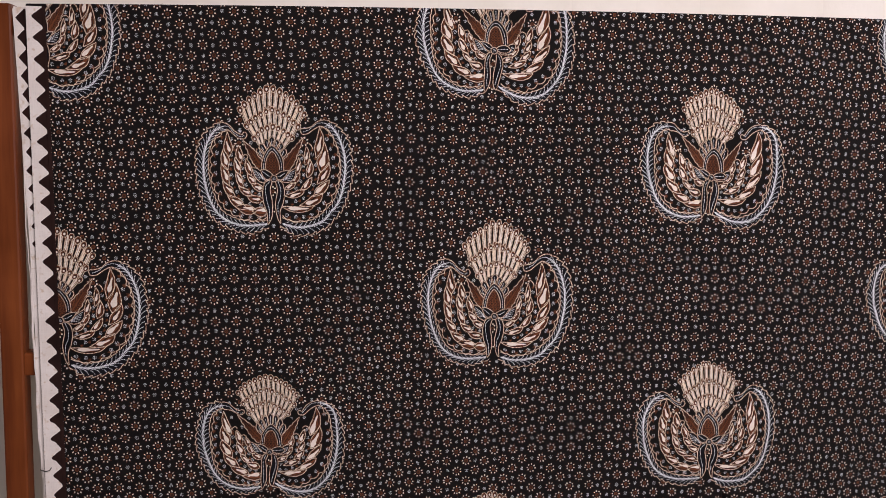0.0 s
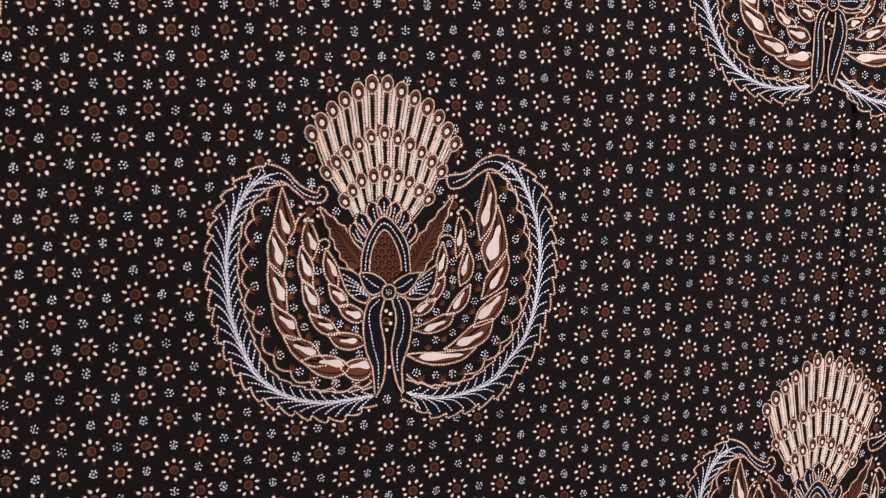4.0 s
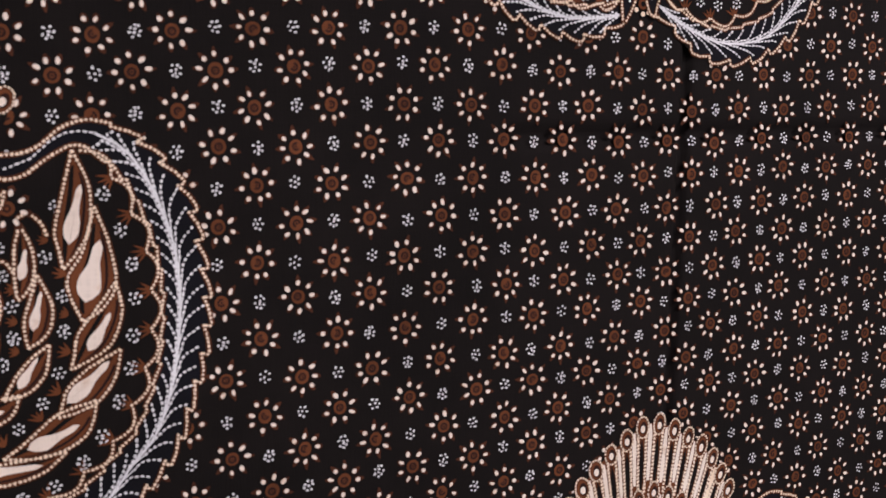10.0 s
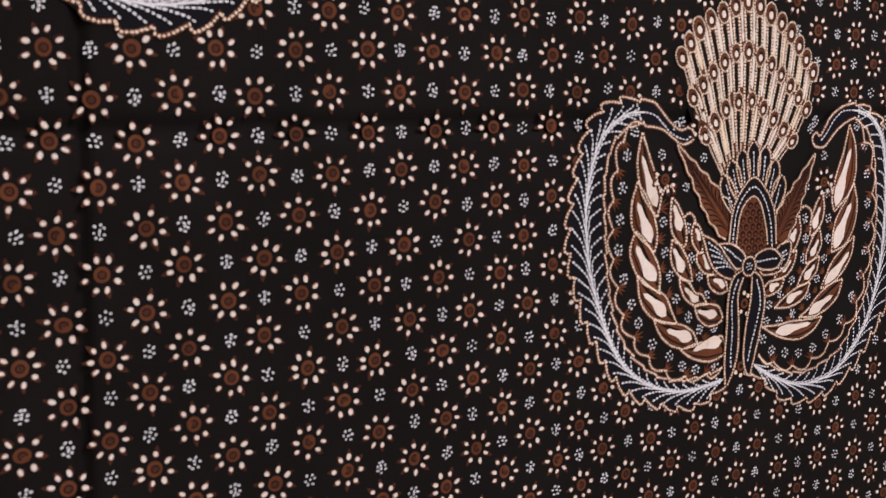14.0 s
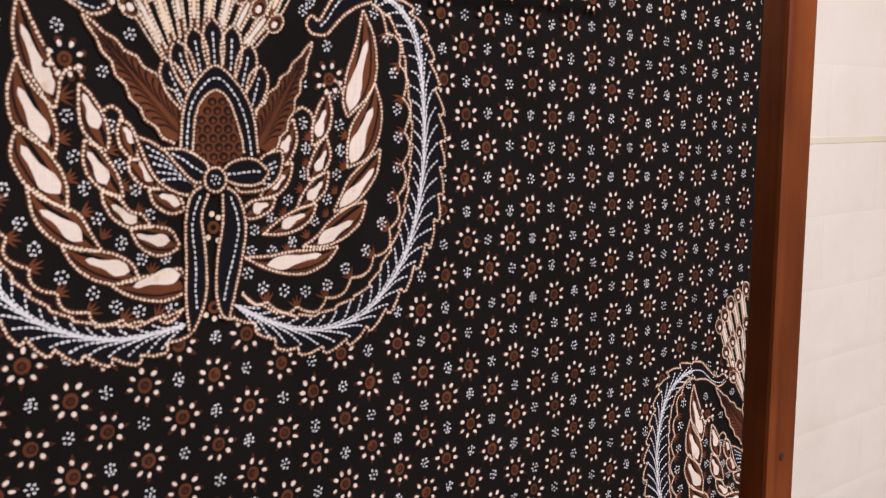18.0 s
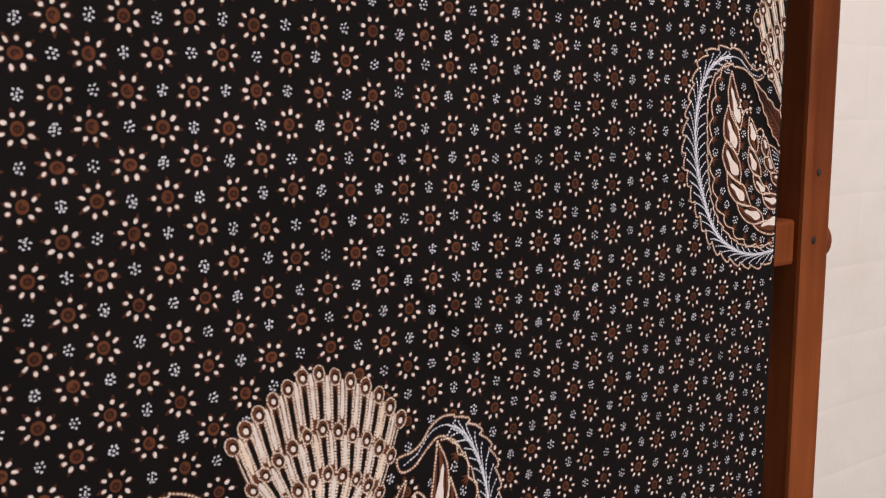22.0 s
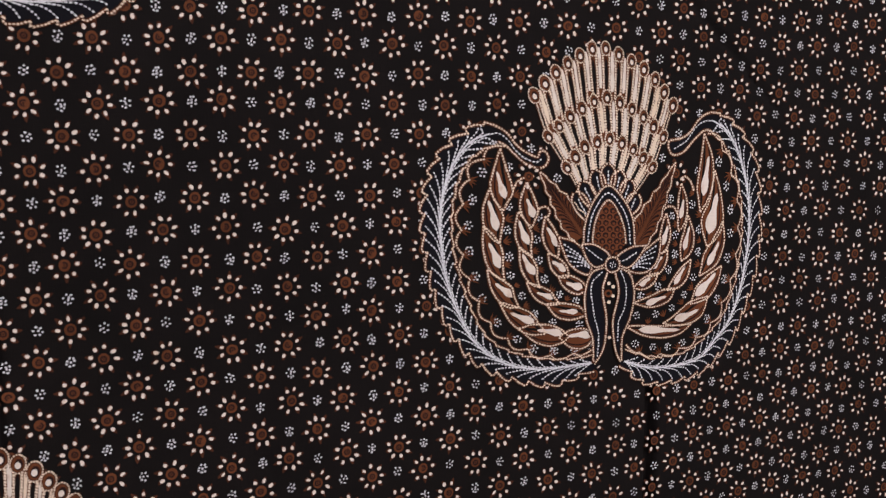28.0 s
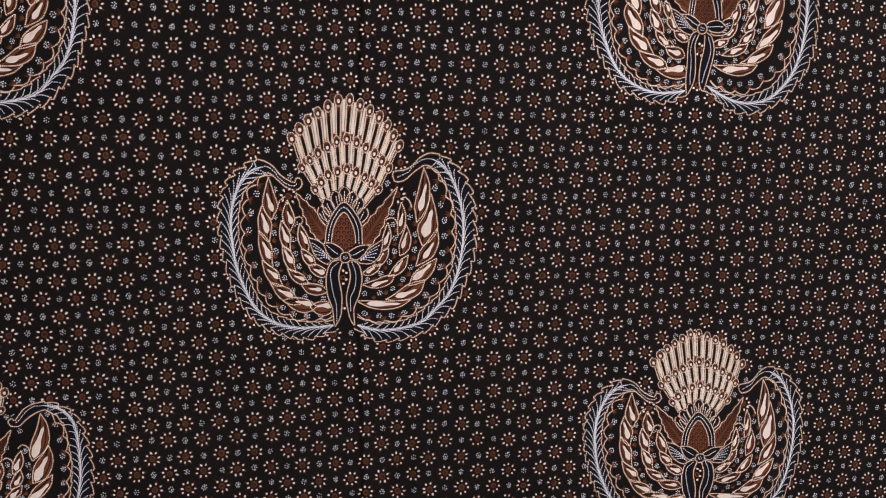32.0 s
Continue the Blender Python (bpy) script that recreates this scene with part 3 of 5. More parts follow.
def left_wing():
    k = Ink()
    feather(k, [(-61.1, 61.6), (-64.3, 49.7), (-65.7, 41.2), (-63.0, 33.5), (-58.7, 29.1)], [(-61.1, 61.6), (-57.7, 51.5), (-54.0, 39.9), (-56.4, 34.2), (-58.7, 29.1)], (-62.2, 48.7), (-58.2, 36.8), 7)
    feather(k, [(-66.3, 39.7), (-69.3, 29.9), (-68.9, 20.3), (-65.4, 14.3), (-60.9, 10.8)], [(-66.3, 39.7), (-61.6, 31.5), (-58.8, 25.6), (-59.8, 17.9), (-60.9, 10.8)], (-66.5, 33.2), (-62.7, 19.4), 8)
    feather(k, [(-69.2, 20.3), (-69.6, 8.8), (-67.4, -1.5), (-63.5, -6.9), (-58.7, -9.3)], [(-69.2, 20.3), (-63.0, 14.2), (-59.4, 7.1), (-59.2, -1.7), (-58.7, -9.3)], (-66.3, 10.5), (-61.4, -1.2), 9)
    feather(k, [(-67.6, -3.4), (-66.2, -13.0), (-62.2, -20.9), (-56.7, -24.9), (-51.0, -24.9)], [(-67.6, -3.4), (-60.9, -8.5), (-55.0, -13.0), (-53.3, -19.2), (-51.0, -24.9)], (-62.9, -11.7), (-54.6, -17.7), 8)
    feather(k, [(-61.7, -21.8), (-56.9, -31.9), (-50.3, -38.8), (-43.6, -41.6), (-35.7, -40.9)], [(-61.7, -21.8), (-51.9, -24.8), (-44.7, -28.2), (-40.1, -34.8), (-35.7, -40.9)], (-54.9, -28.5), (-44.0, -33.4), 8)
    feather(k, [(-51.3, -37.6), (-42.7, -45.5), (-33.9, -48.7), (-26.7, -46.8), (-23.0, -43.3)], [(-51.3, -37.6), (-42.5, -35.2), (-32.6, -36.3), (-26.6, -39.5), (-23.0, -43.3)], (-40.2, -38.9), (-28.3, -41.0), 8)
    feather(k, [(-28.7, -43.4), (-22.7, -49.7), (-16.5, -51.3), (-11.9, -49.3), (-8.9, -44.8)], [(-28.7, -43.4), (-23.6, -39.8), (-17.4, -38.4), (-12.2, -39.5), (-8.9, -44.8)], (-22.6, -43.1), (-11.0, -42.6), 9)
    feather(k, [(-46.8, 44.9), (-50.0, 35.0), (-49.6, 29.1), (-47.3, 24.1), (-43.9, 20.6)], [(-46.8, 44.9), (-42.8, 36.7), (-40.7, 29.7), (-42.1, 24.9), (-43.9, 20.6)], (-46.4, 35.2), (-43.4, 27.3), 7)
    feather(k, [(-50.9, 28.8), (-52.7, 19.5), (-51.4, 11.5), (-48.3, 7.0), (-43.9, 4.1)], [(-50.9, 28.8), (-46.0, 22.1), (-43.7, 16.0), (-44.2, 10.1), (-43.9, 4.1)], (-50.3, 23.3), (-46.0, 12.4), 7)
    feather(k, [(-50.5, 9.5), (-49.8, -1.5), (-46.7, -8.7), (-43.5, -12.0), (-39.7, -13.0)], [(-50.5, 9.5), (-44.5, 4.7), (-41.0, -2.1), (-41.1, -7.2), (-39.7, -13.0)], (-48.3, 5.0), (-42.6, -4.6), 8)
    feather(k, [(-46.8, -10.3), (-44.0, -17.0), (-39.8, -21.5), (-34.4, -23.7), (-28.8, -23.0)], [(-46.8, -10.3), (-40.0, -12.3), (-33.8, -15.5), (-31.5, -19.2), (-28.8, -23.0)], (-40.5, -16.5), (-33.1, -18.9), 6)
    feather(k, [(-35.9, -23.1), (-31.5, -29.6), (-25.5, -32.5), (-19.4, -32.3), (-13.7, -30.0)], [(-35.9, -23.1), (-30.4, -22.4), (-23.3, -23.1), (-17.2, -25.0), (-13.7, -30.0)], (-28.0, -27.2), (-19.9, -27.6), 6)
    feather(k, [(-36.9, 27.0), (-38.2, 17.7), (-37.2, 11.7), (-34.2, 6.9), (-29.9, 4.1)], [(-36.9, 27.0), (-31.9, 20.0), (-29.3, 13.2), (-29.4, 8.2), (-29.9, 4.1)], (-35.5, 20.2), (-30.5, 11.5), 7)
    feather(k, [(-35.3, 6.5), (-33.9, -1.2), (-31.0, -5.5), (-27.7, -7.4), (-23.7, -6.9)], [(-35.3, 6.5), (-29.5, 3.7), (-25.6, -0.2), (-24.4, -3.4), (-23.7, -6.9)], (-32.3, 1.3), (-26.4, -2.6), 8)
    feather(k, [(-29.5, -6.9), (-27.2, -12.0), (-22.2, -16.2), (-17.7, -17.0), (-13.5, -14.6)], [(-29.5, -6.9), (-24.0, -6.1), (-19.6, -7.7), (-16.0, -10.1), (-13.5, -14.6)], (-24.5, -10.6), (-17.6, -12.8), 8)
    for c in [(-56.1, 31.3), (-56.8, 18.7), (-55.7, 3.9), (-55.1, -6.6), (-49.3, -18.2), (-42.3, -28.4), (-32.2, -34.1), (-17.3, -35.7), (-43.2, -30.4),
              (-40.2, 26.7), (-41.4, 13.9), (-40.1, 2.4), (-37.0, -8.5), (-28.7, -17.4), (-19.6, -21.4), (-56.2, 52.4), (-30.6, 47.7), (-44.7, 62.8)]:
        cluster(k, c, 0.9, MID)
    for a, b in [((-57.8, 24.0), (-54.0, 25.8)), ((-58.8, 12.0), (-54.7, 13.3)), ((-58.5, -0.8), (-54.7, 0.3)), ((-53.1, -12.6), (-50.6, -11.4)), ((-48.5, -24.3), (-45.1, -23.0)),
                 ((-53.3, 37.0), (-49.9, 38.5)), ((-43.2, 20.0), (-39.7, 20.8)), ((-43.5, 7.1), (-40.0, 8.4)), ((-40.6, -3.6), (-37.5, -2.2)), ((-33.8, -15.5), (-31.8, -13.0)), ((-25.5, -20.8), (-23.8, -18.5))]:
        tassel(k, a, b)
    k.beads([(-42.9, 48.3), (-50.1, 46.2), (-53.2, 41.8), (-54.0, 39.0)])
    k.beads([(-40.6, 30.7), (-36.8, 32.1), (-34.5, 29.5), (-35.7, 26.1)])
    return k


def right_wing():
    k = Ink()
    feather(k, [(60.9, 69.9), (65.8, 57.0), (65.5, 44.0), (61.8, 35.4), (56.2, 28.6)], [(60.9, 69.9), (57.3, 56.0), (54.2, 42.6), (55.2, 35.6), (56.2, 28.6)], (63.0, 57.1), (58.9, 38.8), 9)
    feather(k, [(67.3, 50.5), (71.9, 36.2), (73.5, 22.9), (69.3, 14.8), (62.1, 9.9)], [(67.3, 50.5), (63.2, 35.4), (57.7, 25.7), (58.7, 18.0), (62.1, 9.9)], (68.5, 37.4), (63.5, 18.2), 14)
    feather(k, [(73.5, 23.5), (75.2, 12.7), (71.4, 1.7), (64.7, -3.4), (57.5, -6.7)], [(73.5, 23.5), (65.9, 13.2), (60.3, 5.8), (58.9, -0.8), (57.5, -6.7)], (70.8, 11.8), (64.2, 0.8), 8)
    feather(k, [(74.4, -0.7), (72.1, -10.8), (66.8, -18.3), (60.1, -21.8), (52.9, -23.4)], [(74.4, -0.7), (63.3, -6.7), (56.2, -13.3), (54.3, -18.3), (52.9, -23.4)], (69.6, -5.4), (56.7, -17.4), 10)
    feather(k, [(65.6, -18.6), (62.6, -29.3), (55.0, -34.9), (45.5, -37.0), (34.3, -35.9)], [(65.6, -18.6), (53.6, -21.6), (46.6, -26.6), (40.8, -31.6), (34.3, -35.9)], (58.5, -27.0), (43.6, -32.8), 9)
    feather(k, [(55.0, -35.8), (46.7, -42.4), (33.9, -45.2), (21.4, -43.3), (10.5, -37.7)], [(55.0, -35.8), (42.0, -37.1), (29.3, -37.6), (18.0, -37.2), (10.5, -37.7)], (46.0, -39.8), (20.3, -39.7), 9)
    feather(k, [(43.1, 44.9), (46.8, 35.9), (46.9, 27.2), (44.6, 21.9), (41.4, 18.8)], [(43.1, 44.9), (41.3, 37.1), (40.9, 29.6), (40.9, 24.3), (41.4, 18.8)], (44.5, 35.5), (42.8, 27.4), 6)
    feather(k, [(47.8, 27.6), (52.1, 17.2), (51.7, 9.6), (48.7, 4.9), (44.1, 2.2)], [(47.8, 27.6), (45.6, 19.7), (43.3, 12.2), (43.3, 6.8), (44.1, 2.2)], (48.8, 20.7), (46.1, 9.5), 6)
    feather(k, [(50.8, 3.0), (49.5, -6.2), (45.8, -11.6), (41.1, -14.3), (35.2, -15.2)], [(50.8, 3.0), (44.3, -2.0), (39.7, -7.6), (37.4, -11.4), (35.2, -15.2)], (46.4, -2.0), (41.1, -10.4), 6)
    feather(k, [(40.7, -13.9), (37.9, -20.7), (31.1, -24.5), (23.6, -25.5), (14.1, -22.9)], [(40.7, -13.9), (32.7, -15.0), (25.9, -18.1), (20.3, -20.4), (14.1, -22.9)], (34.7, -19.1), (23.4, -23.3), 7)
    feather(k, [(33.0, 29.1), (36.0, 19.1), (35.1, 12.3), (32.8, 8.1), (29.2, 6.1)], [(33.0, 29.1), (30.6, 22.6), (29.2, 16.2), (28.8, 10.9), (29.2, 6.1)], (34.1, 21.3), (30.8, 12.5), 7)
    feather(k, [(34.6, 8.4), (34.2, 1.9), (31.5, -3.3), (28.1, -5.9), (23.0, -6.8)], [(34.6, 8.4), (29.2, 5.5), (26.1, 1.4), (24.3, -2.8), (23.0, -6.8)], (30.6, 3.9), (26.1, -1.0), 8)
    feather(k, [(29.2, -4.7), (26.6, -10.5), (22.5, -13.7), (18.5, -14.6), (14.1, -13.8)], [(29.2, -4.7), (23.4, -6.0), (19.2, -8.2), (16.3, -10.8), (14.1, -13.8)], (23.4, -8.1), (18.1, -10.7), 8)
    for c in [(50.8, 33.2), (55.6, 19.3), (55.7, 7.1), (53.5, -7.6), (47.7, -17.8), (39.6, -25.9), (29.3, -30.0), (16.9, -30.5), (35.9, 36.8), (54.6, 50.7),
              (37.1, 27.6), (39.4, 16.8), (39.4, 5.9), (36.0, -3.0), (29.3, -12.9), (18.5, -18.5), (30.9, 59.0)]:
        cluster(k, c, 0.9, MID)
    for a, b in [((57.3, 12.6), (54.5, 13.8)), ((57.2, 26.8), (53.4, 28.3)), ((57.5, -0.7), (53.7, 0.6)), ((53.6, -14.9), (50.0, -12.4)), ((47.3, -23.8), (44.4, -20.8)),
                 ((35.0, -31.5), (32.9, -28.2)), ((24.3, -36.1), (24.3, -32.6)), ((41.0, 22.7), (37.8, 22.5)), ((41.0, 11.3), (37.8, 12.1)), ((41.1, 1.0), (37.9, 1.7)), ((34.2, -9.0), (31.5, -7.0)), ((24.3, -19.0), (23.0, -16.3)), ((51.9, 38.9), (48.4, 39.7))]:
        tassel(k, a, b)
    k.beads([(42.2, 46.7), (46.1, 48.3), (50.0, 44.8), (51.9, 40.0)])
    k.beads([(29.2, 27.9), (32.5, 32.1), (37.7, 32.3), (40.5, 28.4)])
    return k


def left_border():
    k = Ink()
    outer = [(-70.7, 74.9), (-83.8, 66.1), (-93.8, 55.2), (-99.7, 40.4), (-102.4, 23.9), (-102.0, 7.2), (-99.8, -9.9), (-95.5, -26.0), (-88.3, -41.8), (-76.4, -56.9), (-55.8, -68.4), (-30.2, -73.9), (-6.6, -65.1)]
    spine = [(-66.8, 68.9), (-76.6, 64.2), (-84.3, 53.8), (-89.6, 40.1), (-92.2, 25.3), (-92.2, 8.4), (-90.2, -10.8), (-83.6, -31.0), (-75.7, -45.7), (-60.7, -57.6), (-41.6, -63.1), (-24.3, -62.8), (-7.8, -60.8)]
    inner = [(-60.6, 64.9), (-69.7, 61.0), (-78.8, 52.8), (-84.1, 39.9), (-86.4, 25.0), (-86.4, 9.9), (-84.0, -5.6), (-76.8, -28.8), (-69.4, -42.6), (-57.9, -51.0), (-41.6, -56.5), (-24.3, -58.1), (-6.6, -56.2)]
    lace = [(-58.9, 63.4), (-67.1, 58.2), (-75.0, 49.9), (-78.4, 39.7), (-81.2, 24.8), (-81.2, 9.6), (-79.4, -4.0), (-69.8, -29.3), (-60.6, -41.3), (-50.0, -48.8), (-35.8, -54.7), (-21.4, -54.8), (-7.2, -50.2)]
    feather_band(k, outer, spine, inner, lace, 22, 13, 1)
    hook(k, [(-70.7, 74.9), (-63.6, 73.2), (-57.8, 69.8), (-52.4, 63.8), (-46.4, 60.0), (-41.4, 58.4), (-40.4, 61.1), (-37.7, 61.8), (-35.6, 58.3), (-37.1, 54.1), (-41.5, 52.6), (-47.7, 54.6), (-53.5, 59.1), (-58.5, 63.4), (-62.8, 65.3)],
         [(-66.8, 68.9), (-61.9, 69.4), (-57.3, 66.4), (-52.7, 60.8), (-47.6, 57.3), (-42.4, 55.7), (-38.5, 58.0)])
    for c in [(-70.1, 48.5), (-75.0, 34.0), (-77.3, 20.4), (-76.9, 6.4), (-74.1, -7.4), (-71.0, -19.6), (-63.2, -33.5), (-52.2, -44.0), (-42.7, -50.3), (-31.2, -52.2), (-19.6, -53.2), (-9.6, -49.4)]:
        cluster(k, c, 1.0, MID)
    return k


def right_border():
    k = Ink()
    outer = [(74.6, 78.6), (87.4, 69.6), (99.0, 54.1), (103.3, 35.3), (105.4, 15.7), (103.9, -5.0), (98.4, -23.3), (92.3, -40.3), (81.1, -54.4), (73.2, -63.4), (60.3, -70.9), (42.7, -75.9), (25.4, -75.4), (9.1, -62.4)]
    spine = [(68.4, 75.5), (79.1, 68.7), (87.7, 54.6), (93.6, 36.7), (95.6, 18.5), (94.5, 0.2), (91.3, -18.0), (85.0, -34.2), (75.9, -44.9), (68.2, -55.2), (56.9, -61.3), (41.0, -65.0), (26.9, -65.2), (11.5, -60.8)]
    inner = [(65.6, 70.8), (75.3, 63.5), (82.9, 50.3), (88.1, 34.6), (90.0, 18.8), (89.3, 2.9), (86.6, -13.0), (79.4, -30.9), (70.8, -40.4), (61.6, -49.4), (50.4, -55.8), (37.8, -58.4), (25.3, -57.8), (10.8, -53.6)]
    lace = [(63.3, 69.9), (72.4, 62.4), (79.2, 49.2), (84.4, 34.7), (86.0, 18.9), (85.3, 3.1), (82.0, -11.5), (74.4, -29.2), (65.9, -39.9), (56.7, -47.2), (45.6, -53.6), (34.6, -56.3), (23.7, -56.5), (9.3, -47.2)]
    feather_band(k, outer, spine, inner, lace, 22, 13, -1)
    hook(k, [(74.6, 78.6), (66.0, 80.0), (57.6, 77.3), (50.2, 71.1), (43.7, 68.6), (36.2, 67.7), (35.4, 64.0), (38.1, 60.2), (45.3, 61.4), (52.1, 66.5), (60.4, 71.2), (65.6, 70.8)],
         [(68.4, 75.5), (61.3, 75.9), (54.4, 73.1), (47.5, 66.9), (39.2, 63.6)])
    for c in [(70.6, 54.4), (75.7, 41.6), (79.1, 29.3), (79.8, 17.0), (78.8, 3.5), (77.7, -8.2), (73.0, -19.9), (67.0, -32.0), (60.3, -40.9), (50.3, -48.0), (39.7, -51.0), (29.3, -51.1), (17.3, -49.0)]:
        cluster(k, c, 1.0, MID)
    return k


def fan(bars=1.0):
    k = Ink()
    top = [(-44.0, 90.3), (-33.1, 103.0), (-19.4, 113.2), (-4.9, 119.5), (11.3, 113.3), (27.7, 102.4), (39.7, 85.4)]
    second = [(-36.1, 69.6), (-25.4, 80.2), (-12.0, 89.0), (-3.7, 92.1), (3.3, 90.2), (19.2, 81.8), (32.0, 70.1)]
    third = [(-25.7, 53.5), (-16.9, 64.4), (-9.7, 67.4), (-3.4, 69.8), (3.1, 68.4), (12.2, 64.3), (24.3, 54.2)]
    foot = [(-16.0, 36.7), (-13.7, 43.7), (-9.1, 49.2), (-3.3, 52.7), (3.1, 48.9), (7.9, 43.1), (10.9, 37.3)]
    fan_tiers(k, [top, second, third, foot], [13, 11, 9], bars)
    return k


def body():
    k = Ink()
    for tip, base in [((-40.2, 50.6), (-16.0, 16.5)), ((39.4, 56.4), (13.4, 11.8))]:
        brown_leaf(k, tip, base)
    crown = [((-20.9, 39.5), (-14.2, 27.2)), ((-17.2, 45.4), (-11.3, 34.0)), ((-10.1, 51.7), (-6.7, 39.1)), ((-2.8, 55.2), (-2.6, 43.1)), ((4.2, 51.5), (2.0, 40.3)), ((10.1, 46.9), (6.6, 36.7)), ((14.3, 39.4), (10.0, 30.4))]
    for tip, base in crown:
        crown_leaf(k, tip, base)
    outer = [(-16.6, 11.0), (-15.6, 23.6), (-11.2, 35.6), (-3.2, 44.6), (5.6, 37.6), (11.6, 26.6), (13.2, 11.0)]
    inner = [(-11.6, 11.1), (-10.6, 22.4), (-7.6, 31.0), (-2.8, 36.6), (2.4, 31.5), (6.5, 21.6), (7.8, 12.1)]
    pine(k, outer, inner, (-0.8, 5.9))
    wedge(k, [(-30.0, 15.9), (-19.3, 12.0), (-11.7, -0.2), (-14.3, -5.6), (-23.9, 0.7)], (-10.7, -1.7), (-28.5, 13.8), (-22.0, -3.4))
    wedge(k, [(29.7, 16.0), (18.1, 7.3), (9.8, -2.4), (20.3, -4.4), (27.9, 2.8)], (10.3, -2.0), (27.9, 12.7), (23.0, -4.6))
    bow_leaf(k, [(-17.7, 11.9), (-10.5, 11.9), (-3.3, 7.5), (-0.6, 3.0)], [(-17.7, 11.9), (-14.9, 4.2), (-9.7, -1.0), (-1.3, 1.8)])
    bow_leaf(k, [(1.3, 2.8), (4.7, 7.0), (12.1, 10.6), (19.9, 11.4)], [(1.3, 2.0), (8.5, -1.5), (14.8, 3.2), (19.9, 11.4)])
    ribbon(k, [(-2.3, -0.7), (-11.4, -4.6), (-15.0, -17.2), (-13.8, -32.5), (-9.7, -44.7), (-8.2, -61.0)], [(-2.4, -4.0), (-4.8, -15.4), (-2.0, -32.7), (-2.1, -46.7), (-3.9, -55.1), (-7.4, -61.6)], [(-5.1, -3.4), (-11.4, -11.7), (-9.6, -28.7), (-6.3, -41.9), (-6.1, -57.0)])
    ribbon(k, [(2.5, -1.0), (10.7, -5.0), (14.1, -17.1), (12.3, -32.0), (8.3, -44.6), (9.1, -60.1)], [(2.1, -4.4), (4.6, -16.2), (1.9, -33.1), (3.1, -45.1), (5.2, -54.1), (8.6, -60.7)], [(5.1, -2.5), (8.9, -13.4), (8.4, -26.2), (5.3, -34.5), (5.7, -47.6)])
    k.disc((0.0, 0.4), 4.6, NAVY, 14)
    k.beads(ellipse((0.0, 0.4), 4.2, 4.4, 10, True), True, 1.4, 1.9, 16)
    cluster(k, (0.0, 0.4), 0.75, 16)
    k.disc((-1.4, -16.8), 2.4, BROWN, 3)
    k.disc((-1.4, -16.8), 1.2, CLOTH, 4)
    for c in [(-1.4, -10.8), (1.2, -12.7), (1.3, -18.3), (-1.0, -22.1), (0.5, -44.4)]:
        k.disc(c, 1.1, CREAM, 5)
    return k


OUTLINE = [(-70.7, 75.3), (-88.7, 63.0), (-100.7, 40.4), (-103.1, 24.0), (-102.6, 5.4), (-97.9, -18.7), (-97.3, -25.8), (-89.7, -43.1), (-76.4, -58.4), (-55.8, -69.5), (-30.2, -75.1), (-6.0, -65.1), (1.8, -56.9), (9.1, -63.0), (24.5, -76.5), (43.4, -77.2), (61.3, -71.6), (81.1, -55.5), (94.9, -40.6), (104.9, -5.1),
           (106.5, 15.7), (104.3, 36.4), (100.3, 54.5), (87.4, 71.1), (73.8, 79.4), (58.5, 78.4), (47.1, 69.9), (35.3, 67.3), (36.9, 60.4), (31.4, 52.1),
           (36.3, 69.7), (41.3, 82.6), (37.5, 94.0), (28.9, 105.2), (11.9, 116.0), (-4.9, 122.5), (-20.5, 116.7), (-33.7, 104.9), (-45.6, 93.5), (-44.8, 85.4), (-35.2, 75.9), (-38.0, 69.1), (-35.0, 59.5), (-41.3, 61.5), (-49.7, 60.9), (-58.7, 69.4)]


